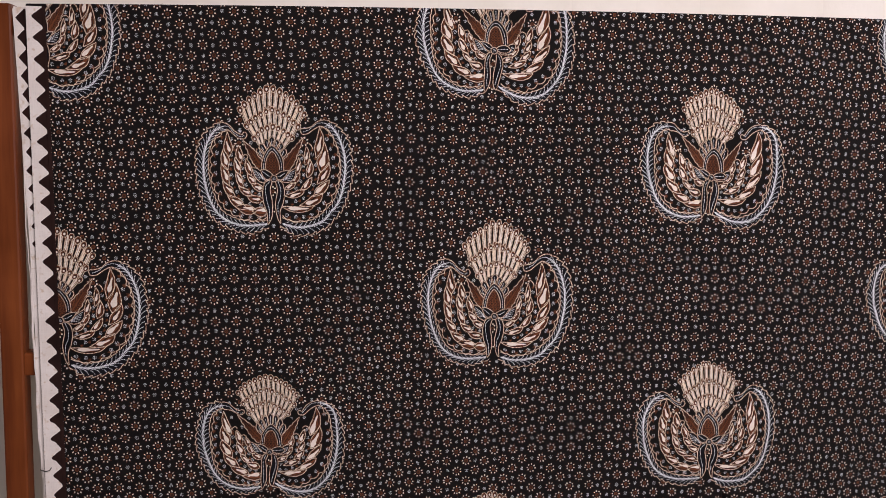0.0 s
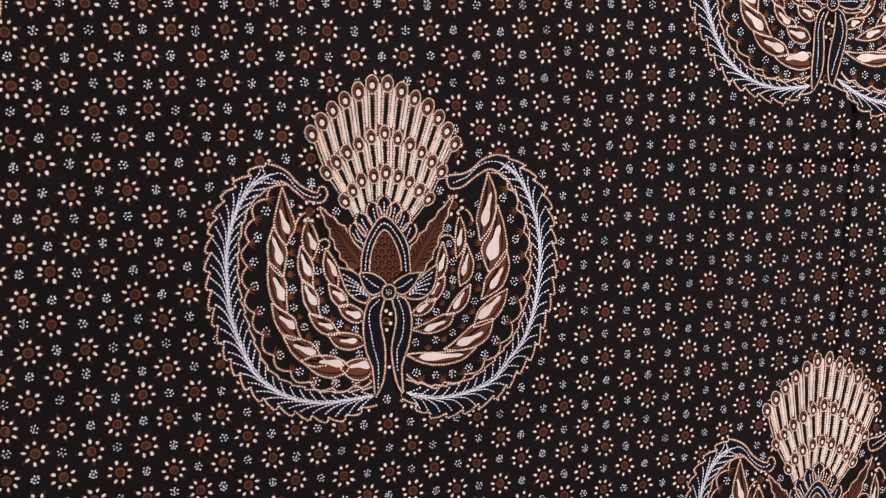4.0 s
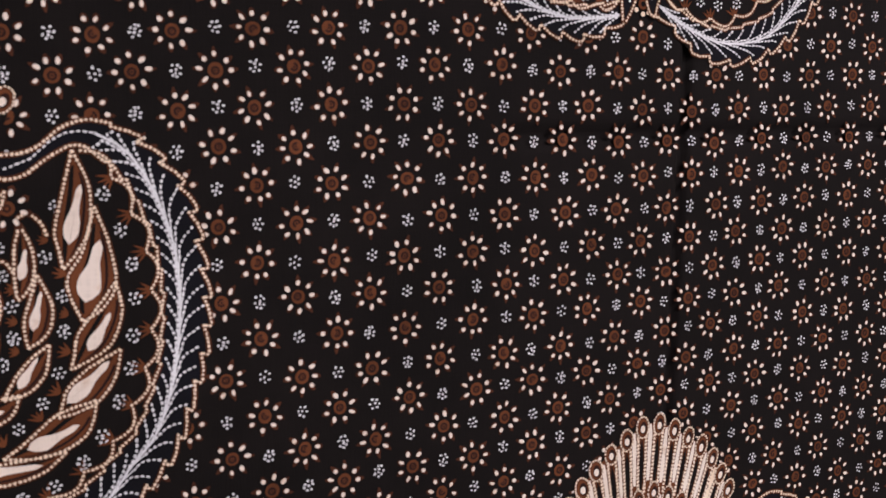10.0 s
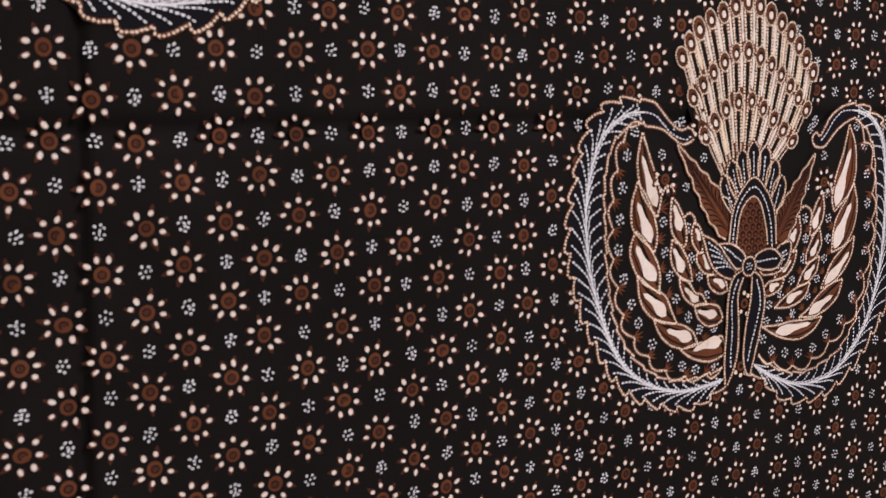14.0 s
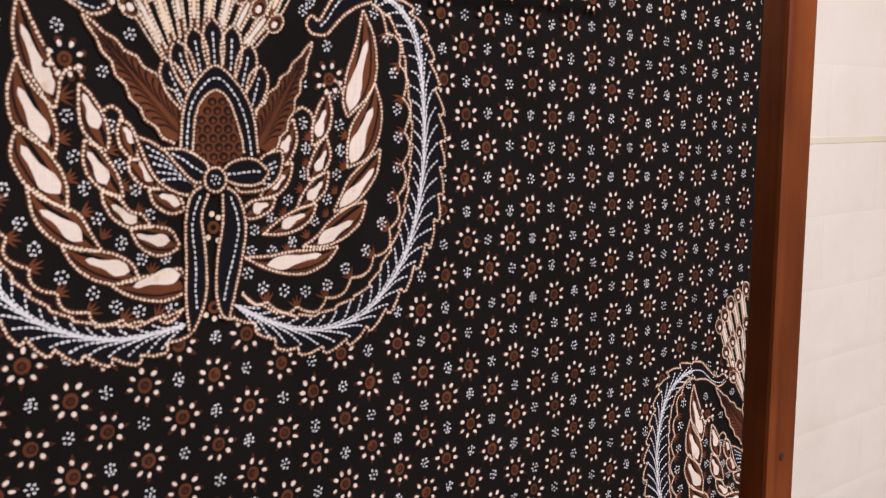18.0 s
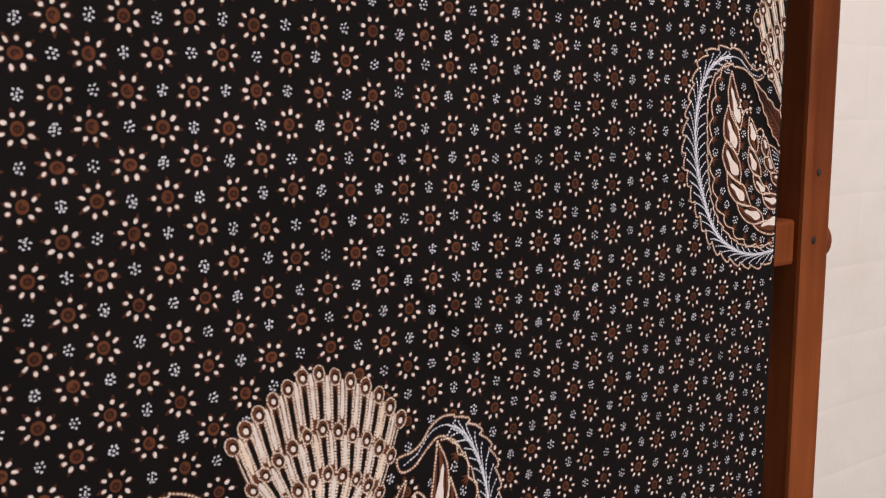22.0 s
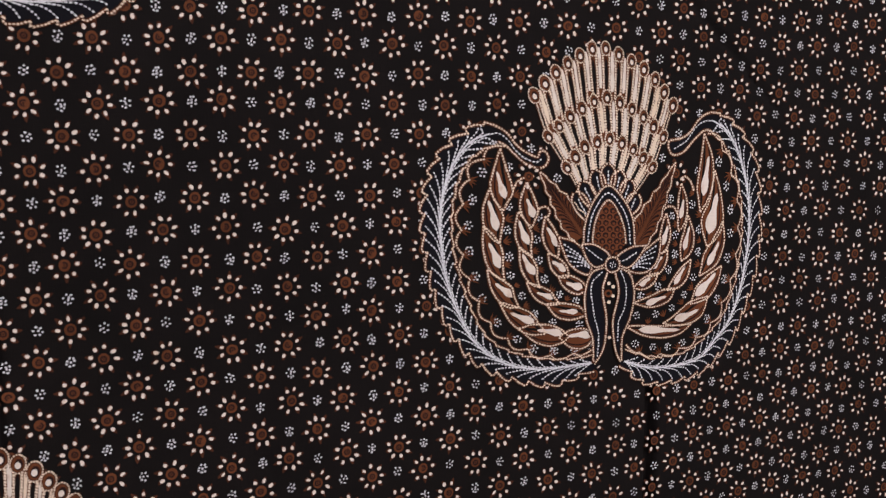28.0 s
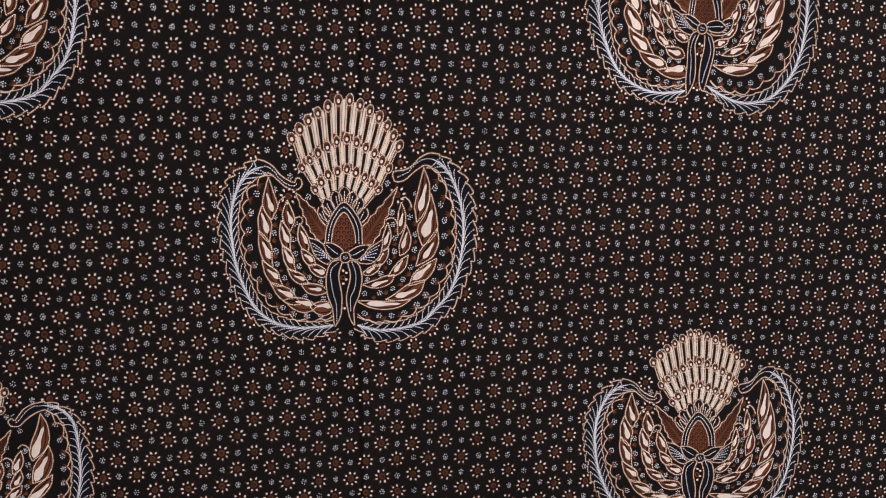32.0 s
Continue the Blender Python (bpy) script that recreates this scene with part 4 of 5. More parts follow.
# the second hand's drawing of the same motif
def left_wing_b():
    k = Ink()
    feather(k, [(-66.7, 64.0), (-69.1, 53.0), (-68.2, 43.6), (-64.8, 34.7), (-57.0, 26.2)], [(-66.7, 64.0), (-62.6, 54.1), (-58.0, 43.4), (-55.1, 34.8), (-57.0, 26.2)], (-66.1, 53.0), (-58.0, 32.3), 10)
    feather(k, [(-68.7, 42.6), (-71.9, 32.2), (-71.1, 22.6), (-65.3, 16.3), (-57.9, 10.4)], [(-68.7, 42.6), (-63.8, 36.1), (-59.1, 27.4), (-56.7, 18.6), (-57.9, 10.4)], (-68.1, 32.5), (-60.8, 16.5), 11)
    feather(k, [(-69.3, 20.8), (-72.1, 13.1), (-70.9, 6.6), (-65.3, -1.8), (-54.5, -8.4)], [(-69.3, 20.8), (-64.3, 16.9), (-58.4, 9.4), (-54.7, 1.6), (-54.5, -8.4)], (-68.1, 13.5), (-57.7, -1.2), 12)
    feather(k, [(-67.6, 1.0), (-66.0, -9.6), (-61.0, -17.2), (-53.3, -21.7), (-43.4, -23.5)], [(-67.6, 1.0), (-59.5, -5.2), (-51.1, -9.8), (-47.3, -16.5), (-43.4, -23.5)], (-63.1, -8.2), (-51.3, -18.3), 10)
    feather(k, [(-57.4, -19.9), (-53.9, -27.0), (-47.6, -32.8), (-39.1, -35.8), (-30.2, -34.7)], [(-57.4, -19.9), (-48.9, -22.4), (-39.9, -24.6), (-33.2, -28.7), (-30.2, -34.7)], (-48.5, -26.3), (-35.3, -31.2), 10)
    feather(k, [(-40.6, -36.1), (-34.0, -40.7), (-24.7, -43.7), (-17.9, -43.5), (-11.8, -41.0)], [(-40.6, -36.1), (-31.8, -34.5), (-22.7, -33.8), (-14.5, -32.9), (-11.8, -41.0)], (-31.8, -37.3), (-16.2, -35.1), 11)
    feather(k, [(-48.6, 35.0), (-49.1, 25.9), (-48.0, 19.2), (-44.6, 14.6), (-39.7, 11.6)], [(-48.6, 35.0), (-44.8, 31.2), (-40.9, 24.4), (-39.1, 17.6), (-39.7, 11.6)], (-47.0, 30.6), (-43.3, 20.8), 9)
    feather(k, [(-47.6, 15.9), (-48.4, 9.3), (-47.1, 3.7), (-42.5, -1.6), (-34.9, -4.8)], [(-47.6, 15.9), (-42.2, 11.8), (-38.3, 6.4), (-35.8, 0.5), (-34.9, -4.8)], (-46.4, 10.8), (-41.4, 1.4), 9)
    feather(k, [(-42.7, -2.3), (-41.6, -7.6), (-38.1, -12.9), (-32.2, -16.1), (-25.1, -16.1)], [(-42.7, -2.3), (-36.4, -5.3), (-32.9, -9.8), (-28.2, -11.6), (-25.1, -16.1)], (-38.5, -7.9), (-31.7, -13.3), 8)
    feather(k, [(-33.0, -16.2), (-30.0, -22.6), (-24.5, -26.5), (-19.1, -26.7), (-14.2, -24.4)], [(-33.0, -16.2), (-27.8, -15.6), (-22.5, -16.4), (-17.6, -18.1), (-14.2, -24.4)], (-29.9, -18.9), (-19.8, -21.4), 8)
    feather(k, [(-34.7, 23.0), (-36.0, 18.1), (-35.1, 13.1), (-32.6, 9.8), (-29.5, 7.8)], [(-34.7, 23.0), (-31.4, 20.6), (-29.4, 16.4), (-28.9, 11.8), (-29.5, 7.8)], (-33.2, 19.1), (-30.7, 15.6), 7)
    feather(k, [(-32.6, 8.2), (-32.2, 4.3), (-29.6, 0.5), (-26.0, -1.7), (-21.7, -2.5)], [(-32.6, 8.2), (-26.9, 8.5), (-23.8, 5.1), (-22.2, 1.3), (-21.7, -2.5)], (-28.0, 6.8), (-24.6, 1.7), 8)
    feather(k, [(-25.5, -2.6), (-23.9, -7.4), (-20.2, -10.8), (-16.2, -11.9), (-12.1, -10.8)], [(-25.5, -2.6), (-20.1, -2.6), (-15.8, -4.1), (-13.2, -7.0), (-12.1, -10.8)], (-20.7, -5.3), (-14.8, -7.8), 8)
    for c in [(-54.9, 54.0), (-53.2, 23.9), (-51.8, 10.2), (-48.4, -1.1), (-44.2, -11.9), (-36.2, -21.2), (-29.0, -27.8), (-19.9, -28.4), (-47.4, 66.8), (-38.0, 20.5), (-35.7, 6.2), (-30.2, -2.7), (-25.6, -11.9), (-40.1, 39.2), (-29.8, 52.2)]:
        cluster(k, c, 0.9, MID)
    for a, b in [((-55.9, 30.1), (-50.6, 31.4)), ((-56.5, 15.8), (-51.9, 17.3)), ((-54.7, 2.1), (-50.8, 4.0)), ((-49.9, -9.9), (-46.1, -8.1)), ((-43.3, -19.2), (-41.2, -15.8)), ((-40.2, 11.7), (-36.1, 13.2)), ((-35.9, -1.3), (-32.2, 0.2)), ((-30.3, -10.5), (-27.7, -8.4)), ((-21.7, -17.4), (-20.3, -14.3)), ((-25.9, -33.4), (-25.3, -29.7))]:
        tassel(k, a, b)
    k.beads([(-54.9, 35.9), (-52.4, 39.5), (-48.5, 39.4), (-47.1, 36.3)])
    k.beads([(-40.9, 25.5), (-37.9, 27.2), (-34.9, 25.2), (-33.9, 21.8)])
    return k


def right_wing_b():
    k = Ink()
    feather(k, [(68.4, 66.8), (73.6, 56.2), (74.9, 42.2), (70.7, 32.1), (60.1, 23.0)], [(68.4, 66.8), (64.7, 52.5), (59.9, 40.0), (58.1, 29.9), (60.1, 23.0)], (70.3, 53.7), (61.7, 27.0), 12)
    feather(k, [(74.0, 37.1), (77.3, 26.7), (75.8, 15.1), (69.8, 6.0), (59.8, 2.3)], [(74.0, 37.1), (69.4, 29.5), (62.2, 19.6), (60.0, 10.8), (59.8, 2.3)], (72.5, 26.1), (62.4, 5.5), 13)
    feather(k, [(76.6, 9.8), (74.7, -0.1), (69.0, -8.0), (61.3, -13.6), (52.7, -15.7)], [(76.6, 9.8), (68.8, 4.5), (60.8, -2.2), (56.3, -9.6), (52.7, -15.7)], (72.6, 1.1), (57.0, -13.0), 11)
    feather(k, [(69.1, -12.0), (65.8, -20.9), (57.5, -26.8), (48.3, -29.5), (38.0, -28.8)], [(69.1, -12.0), (60.0, -14.0), (50.8, -19.4), (44.4, -25.2), (38.0, -28.8)], (61.4, -20.4), (46.4, -28.2), 11)
    feather(k, [(54.9, -30.2), (48.4, -36.7), (37.5, -40.0), (24.1, -37.3), (11.7, -30.8)], [(54.9, -30.2), (44.4, -30.6), (33.3, -30.3), (22.5, -31.3), (11.7, -30.8)], (45.8, -32.8), (23.1, -34.7), 10)
    feather(k, [(51.2, 33.4), (52.6, 25.1), (51.4, 18.8), (48.2, 14.5), (43.1, 11.2)], [(51.2, 33.4), (47.1, 28.5), (44.0, 21.7), (43.1, 16.2), (43.1, 11.2)], (49.4, 25.2), (46.3, 16.6), 8)
    feather(k, [(49.8, 15.9), (51.8, 8.2), (49.9, 3.2), (46.7, -0.1), (41.0, -2.2)], [(49.8, 15.9), (45.4, 11.1), (42.2, 5.3), (41.0, 1.8), (41.0, -2.2)], (49.2, 8.9), (45.4, 2.8), 7)
    feather(k, [(50.9, 1.1), (49.4, -5.9), (45.5, -9.9), (41.7, -12.1), (35.7, -12.9)], [(50.9, 1.1), (44.2, -1.4), (39.8, -5.6), (37.3, -9.2), (35.7, -12.9)], (47.1, -3.7), (41.7, -8.8), 8)
    feather(k, [(44.9, -11.7), (41.8, -18.0), (35.5, -21.7), (28.6, -23.0), (20.4, -22.4)], [(44.9, -11.7), (36.1, -13.4), (29.2, -16.3), (24.3, -19.3), (20.4, -22.4)], (38.6, -16.2), (29.9, -19.8), 8)
    feather(k, [(34.6, 22.6), (36.2, 14.6), (34.1, 8.5), (31.0, 5.0), (26.7, 2.9)], [(34.6, 22.6), (30.9, 18.6), (27.9, 12.6), (26.7, 7.8), (26.7, 2.9)], (32.5, 15.3), (29.1, 11.1), 9)
    feather(k, [(34.1, 5.3), (32.3, -1.5), (28.6, -6.0), (24.3, -7.8), (18.9, -8.4)], [(34.1, 5.3), (27.3, 3.3), (23.1, -1.3), (20.7, -5.1), (18.9, -8.4)], (29.8, -0.3), (25.2, -3.5), 8)
    feather(k, [(26.1, -8.2), (24.0, -12.8), (19.5, -15.1), (15.3, -15.9), (10.6, -15.4)], [(26.1, -8.2), (20.1, -8.5), (15.3, -9.3), (12.4, -11.7), (10.6, -15.4)], (21.9, -11.1), (17.7, -12.7), 8)
    for c in [(39.3, 20.7), (56.2, 19.9), (56.4, 9.7), (54.5, -0.4), (50.1, -10.3), (43.7, -18.7), (33.3, -26.5), (24.1, -29.3), (15.0, -28.5), (40.3, 10.7), (39.4, 0.7), (31.7, -9.5), (24.0, -16.8), (16.5, -20.5), (51.0, 51.3), (39.2, 36.7), (54.1, 32.6), (39.9, 64.7)]:
        cluster(k, c, 0.9, MID)
    for a, b in [((60.3, 15.3), (56.3, 16.1)), ((59.1, 1.8), (55.5, 3.9)), ((54.6, -8.1), (52.0, -5.6)), ((50.1, -17.3), (47.5, -15.0)), ((40.6, -25.5), (38.6, -22.8)), ((31.1, -30.1), (30.5, -27.0)), ((42.5, 14.3), (39.6, 16.4)), ((41.0, 4.3), (38.4, 6.0)), ((38.5, -6.0), (35.4, -4.8)), ((30.5, -15.4), (28.0, -13.1)), ((21.9, -22.0), (20.1, -19.3))]:
        tassel(k, a, b)
    k.beads([(48.6, 35.2), (51.8, 38.4), (56.0, 36.8), (58.0, 32.4)])
    k.beads([(34.0, 24.1), (38.3, 26.9), (42.7, 24.7), (44.0, 20.4)])
    return k


def left_border_b():
    k = Ink()
    outer = [(-68.8, 78.4), (-80.9, 77.6), (-89.6, 74.1), (-96.5, 67.0), (-100.2, 57.1), (-103.2, 44.3), (-105.8, 30.4), (-106.5, 17.4), (-104.7, 6.2), (-101.4, -4.4), (-96.2, -18.5), (-89.4, -30.1), (-82.2, -42.0), (-71.4, -52.6), (-57.2, -59.6), (-37.0, -64.8), (-23.6, -62.8), (-11.1, -56.1)]
    spine = [(-65.5, 72.7), (-74.5, 72.1), (-82.3, 68.3), (-88.9, 62.2), (-92.9, 53.1), (-95.4, 42.1), (-96.7, 30.1), (-95.9, 17.8), (-94.2, 5.3), (-90.4, -7.6), (-85.3, -20.9), (-77.9, -34.9), (-67.7, -45.3), (-54.5, -52.4), (-39.4, -56.3), (-26.2, -56.1), (-12.5, -54.0)]
    inner = [(-65.6, 68.6), (-74.7, 66.8), (-81.4, 62.2), (-84.9, 56.1), (-87.4, 46.0), (-87.7, 35.8), (-87.0, 25.5), (-86.4, 13.0), (-85.2, 2.5), (-83.3, -8.3), (-80.3, -19.4), (-73.8, -31.1), (-64.0, -41.4), (-52.0, -48.5), (-41.9, -51.2), (-28.8, -51.4), (-12.5, -49.1)]
    lace = [(-66.8, 68.2), (-75.2, 63.3), (-79.0, 56.1), (-80.7, 45.9), (-82.3, 35.7), (-82.2, 25.3), (-82.2, 12.7), (-80.3, 2.0), (-77.5, -8.9), (-74.2, -20.1), (-68.4, -27.9), (-59.6, -37.5), (-48.9, -45.5), (-37.8, -49.5), (-26.2, -49.9), (-19.4, -50.0), (-12.4, -46.2)]
    feather_band(k, outer, spine, inner, lace, 21, 13, 1)
    hook(k, [(-68.8, 78.4), (-60.8, 77.0), (-55.8, 73.0), (-50.3, 67.9), (-44.6, 64.8), (-39.6, 65.9), (-36.7, 63.6), (-37.5, 60.1), (-43.2, 58.3), (-48.3, 60.9), (-54.1, 64.6), (-60.0, 66.2), (-64.6, 66.6), (-66.8, 68.2)],
         [(-65.5, 72.7), (-59.8, 71.2), (-55.3, 67.8), (-49.4, 63.0), (-42.2, 60.5), (-38.7, 61.6)])
    for c in [(-71.0, 64.4), (-75.1, 54.1), (-77.1, 40.1), (-78.2, 26.2), (-78.6, 12.9), (-75.2, -0.1), (-70.7, -11.8), (-66.3, -21.0), (-57.7, -31.5), (-47.2, -38.2), (-39.2, -43.9), (-30.9, -46.8), (-18.5, -46.3)]:
        cluster(k, c, 1.0, MID)
    return k


def right_border_b():
    k = Ink()
    outer = [(72.6, 77.6), (82.8, 74.1), (93.5, 67.9), (100.1, 58.9), (104.1, 48.3), (107.4, 35.0), (110.0, 21.4), (110.4, 7.8), (109.4, -8.6), (106.2, -24.8), (99.8, -36.6), (94.5, -44.3), (87.4, -53.0), (80.4, -60.3), (71.7, -65.8), (61.4, -70.9), (44.8, -73.0), (28.8, -69.5), (16.5, -59.8), (6.1, -51.9)]
    spine = [(71.0, 73.8), (82.9, 71.5), (91.8, 64.0), (96.7, 53.6), (98.8, 40.5), (100.0, 24.5), (100.3, 11.1), (98.9, -5.0), (95.7, -21.1), (89.6, -36.8), (80.2, -49.3), (68.1, -59.8), (51.3, -64.0), (35.1, -62.7), (19.5, -56.4), (7.0, -49.0)]
    inner = [(72.7, 69.3), (81.3, 65.2), (88.5, 53.7), (91.4, 38.0), (93.5, 22.1), (93.5, 8.8), (91.7, -7.2), (87.8, -23.0), (79.9, -37.1), (69.7, -49.3), (57.8, -54.8), (44.7, -58.2), (31.9, -56.8), (19.5, -51.9), (9.0, -45.8)]
    lace = [(73.4, 70.1), (78.3, 60.8), (85.0, 52.4), (88.2, 38.1), (89.5, 24.9), (89.5, 11.7), (87.7, -1.5), (83.8, -17.3), (78.1, -31.5), (66.8, -40.8), (55.1, -48.1), (44.0, -53.6), (31.9, -53.2), (19.5, -49.3), (9.1, -42.4)]
    feather_band(k, outer, spine, inner, lace, 21, 13, -1)
    hook(k, [(72.6, 77.6), (62.7, 75.6), (54.6, 71.0), (49.9, 64.8), (47.1, 61.1), (44.0, 63.0), (41.5, 59.9), (43.7, 56.2), (50.0, 55.7), (54.8, 59.9), (59.6, 64.2), (66.1, 68.0), (72.7, 70.1)],
         [(71.0, 73.8), (62.7, 73.1), (56.3, 68.6), (51.5, 62.4), (46.8, 58.2)])
    for c in [(73.8, 65.8), (80.8, 56.2), (83.5, 41.5), (85.6, 26.4), (85.9, 14.5), (85.5, 1.3), (82.2, -11.2), (77.2, -22.0), (68.7, -33.1), (58.3, -39.8), (49.5, -45.8), (38.8, -47.2), (29.3, -45.9), (19.5, -43.8), (12.9, -37.2)]:
        cluster(k, c, 1.0, MID)
    return k


def fan_b():
    k = Ink()
    top = [(-44.9, 95.8), (-34.6, 109.3), (-21.3, 116.0), (-5.2, 122.2), (9.1, 117.1), (23.8, 108.5), (39.4, 91.0)]
    second = [(-38.1, 79.3), (-26.2, 90.5), (-13.0, 99.4), (-5.1, 100.8), (10.4, 95.4), (24.5, 84.9), (36.2, 74.0)]
    third = [(-30.0, 62.1), (-18.7, 73.4), (-11.8, 76.9), (-4.6, 78.6), (3.9, 76.2), (19.4, 65.4), (27.5, 58.9)]
    foot = [(-17.8, 43.2), (-14.2, 49.7), (-8.8, 53.6), (-3.3, 55.4), (2.2, 52.7), (6.4, 47.6), (10.2, 41.4)]
    fan_tiers(k, [top, second, third, foot], [14, 12, 9])
    return k


def body_b():
    k = Ink()
    for tip, base in [((-46.6, 58.3), (-11.3, 17.2)), ((43.7, 52.8), (18.9, 11.9))]:
        brown_leaf(k, tip, base)
    crown = [((-17.5, 42.2), (-11.2, 28.3)), ((-13.1, 49.0), (-8.4, 34.7)), ((-6.6, 53.9), (-3.9, 38.3)), ((0.9, 57.6), (1.7, 41.4)), ((9.1, 55.3), (7.9, 39.4)), ((16.0, 48.7), (12.5, 34.5)), ((20.7, 41.0), (16.5, 27.3))]
    for tip, base in crown:
        crown_leaf(k, tip, base)
    outer = [(-13.2, 10.8), (-11.7, 25.4), (-7.5, 34.7), (1.4, 42.3), (10.2, 36.0), (16.5, 24.9), (18.6, 8.8)]
    inner = [(-8.6, 10.5), (-6.8, 24.0), (-3.4, 30.4), (1.6, 33.2), (6.4, 29.8), (10.7, 18.9), (12.4, 9.2)]
    pine(k, outer, inner, (0.6, 5.2))
    wedge(k, [(-29.9, 16.9), (-20.5, 12.2), (-8.1, -1.7), (-12.0, -5.2), (-22.8, 1.3)], (-7.0, -0.9), (-27.3, 14.7), (-21.2, -1.6))
    wedge(k, [(21.9, 9.1), (29.1, 9.6), (27.3, -0.2), (19.5, -5.0), (8.9, -3.6)], (10.0, -3.2), (27.9, 7.2), (23.1, -4.3))
    bow_leaf(k, [(-20.0, 12.0), (-11.9, 11.5), (-4.7, 7.5), (-1.1, 2.5)], [(-20.0, 12.0), (-13.6, 4.6), (-7.6, -0.8), (-1.1, 1.0)])
    bow_leaf(k, [(2.0, 2.2), (7.8, 6.6), (16.5, 7.2), (23.1, 1.9)], [(2.0, 0.8), (10.0, -2.5), (18.3, -2.4), (23.1, 1.9)])
    ribbon(k, [(-2.5, -1.2), (-9.3, -5.2), (-12.1, -15.6), (-12.3, -29.9), (-13.0, -44.2), (-12.0, -57.0)], [(-2.6, -5.0), (-5.7, -13.8), (-4.7, -25.9), (-4.5, -40.5), (-6.9, -50.0), (-10.9, -57.6)], [(-5.9, -5.5), (-9.4, -15.8), (-8.7, -30.3), (-9.1, -42.3), (-8.6, -49.7)])
    ribbon(k, [(2.6, -1.6), (9.5, -7.0), (12.4, -18.1), (10.6, -30.2), (7.6, -42.2), (4.6, -53.2)], [(3.1, -5.5), (2.8, -17.1), (0.4, -29.0), (-0.6, -43.5), (1.7, -52.5), (5.2, -54.2)], [(6.3, -6.5), (9.4, -17.8), (7.0, -29.8), (4.1, -39.2), (2.3, -46.9)])
    k.disc((0.0, 0.0), 4.8, NAVY, 14)
    k.beads(ellipse((0.0, 0.0), 4.4, 4.6, 10, True), True, 1.4, 1.9, 16)
    cluster(k, (0.0, 0.0), 0.8, 16)
    for c in [(-1.0, -18.1), (-1.7, -48.8)]:
        k.disc(c, 2.5, BROWN, 3)
        k.disc(c, 1.2, CLOTH, 4)
    for c in [(-1.5, -13.0), (1.1, -14.5), (-3.3, -21.8), (0.7, -23.2), (-5.2, -51.4), (-1.8, -53.2), (1.1, -52.4)]:
        k.disc(c, 1.1, CREAM, 5)
    return k


OUTLINE_B = [(-68.7, 78.8), (-89.6, 74.7), (-100.6, 57.1), (-106.2, 30.5), (-106.9, 17.5), (-105.1, 6.2), (-96.6, -18.5), (-89.9, -30.6), (-82.7, -43.0), (-71.5, -53.7), (-57.2, -60.7), (-37.0, -66.0), (-23.1, -63.9), (-9.8, -57.3), (-1.2, -54.5), (6.1, -53.1), (15.9, -60.9), (28.8, -70.8), (44.8, -74.0), (62.1, -72.1), (72.4, -66.7), (88.1, -53.9),
             (100.5, -37.5), (107.7, -25.0), (112.0, 7.7), (111.2, 21.4), (105.5, 48.3), (94.5, 68.4), (82.8, 74.8), (70.9, 78.1), (54.6, 71.5), (42.1, 62.3), (40.6, 56.2), (34.5, 47.8),
             (29.8, 57.8), (38.9, 73.4), (41.8, 90.3), (30.7, 105.3), (10.2, 120.1), (-5.2, 125.4), (-22.4, 119.1), (-36.3, 112.1), (-48.0, 96.7), (-41.2, 76.1), (-32.8, 60.2), (-34.8, 60.1), (-39.1, 66.3), (-49.3, 66.8), (-58.5, 76.5)]


def ground(outline):
    k = Ink()
    k.poly(spline(outline + outline[:1], 4)[:-1], CLOTH, 0)
    return k


LABELS = [("fan", "fanned tail of cream bars and eyed tips"), ("wing", "wing of brown and undyed feathers"), ("wing", "wing of brown and undyed feathers"),
          ("feather_border", "indigo leafy border with pale blue barbs"), ("feather_border", "indigo leafy border with pale blue barbs"), ("body", "scaled brown cone with bow and ribbons")]
RISE = {"fan": 0.00020, "wing": 0.00020, "feather_border": 0.00020, "body": 0.00070}
DRAWN = [[fan(), left_wing(), right_wing(), left_border(), right_border(), body()], [fan_b(), left_wing_b(), right_wing_b(), left_border_b(), right_border_b(), body_b()]]


def stretched(k, low, factor):
    """The same drawing, drawn out upwards from the height low."""
    k.v = [(x, y if y < low else low + (y - low) * factor, l) for x, y, l in k.v]
    return k


def slanted(points, hand):
    """Points of the first drawing as another hand set them down: powers of across and up, millimetres."""
    out = []
    for x, y, *rest in points:
        s, t, dx, dy = x / 100, y / 100, 0.0, 0.0
        for p, q, cx, cy in hand:
            dx, dy = dx + cx * s ** p * t ** q, dy + cy * s ** p * t ** q
        out.append((x + dx, y + dy, *rest))
    return out


def redrawn(hand):
    drawn = [fan(1.12)] + [f() for f in (left_wing, right_wing, left_border, right_border, body)]
    for n, spot in enumerate(((-45.9, 47.8), (39.6, 50.3))):
        small_flower(drawn[5], spot, 0, 8, 0.7 + n)
    for k in drawn:
        k.v = slanted(k.v, hand)
    return drawn


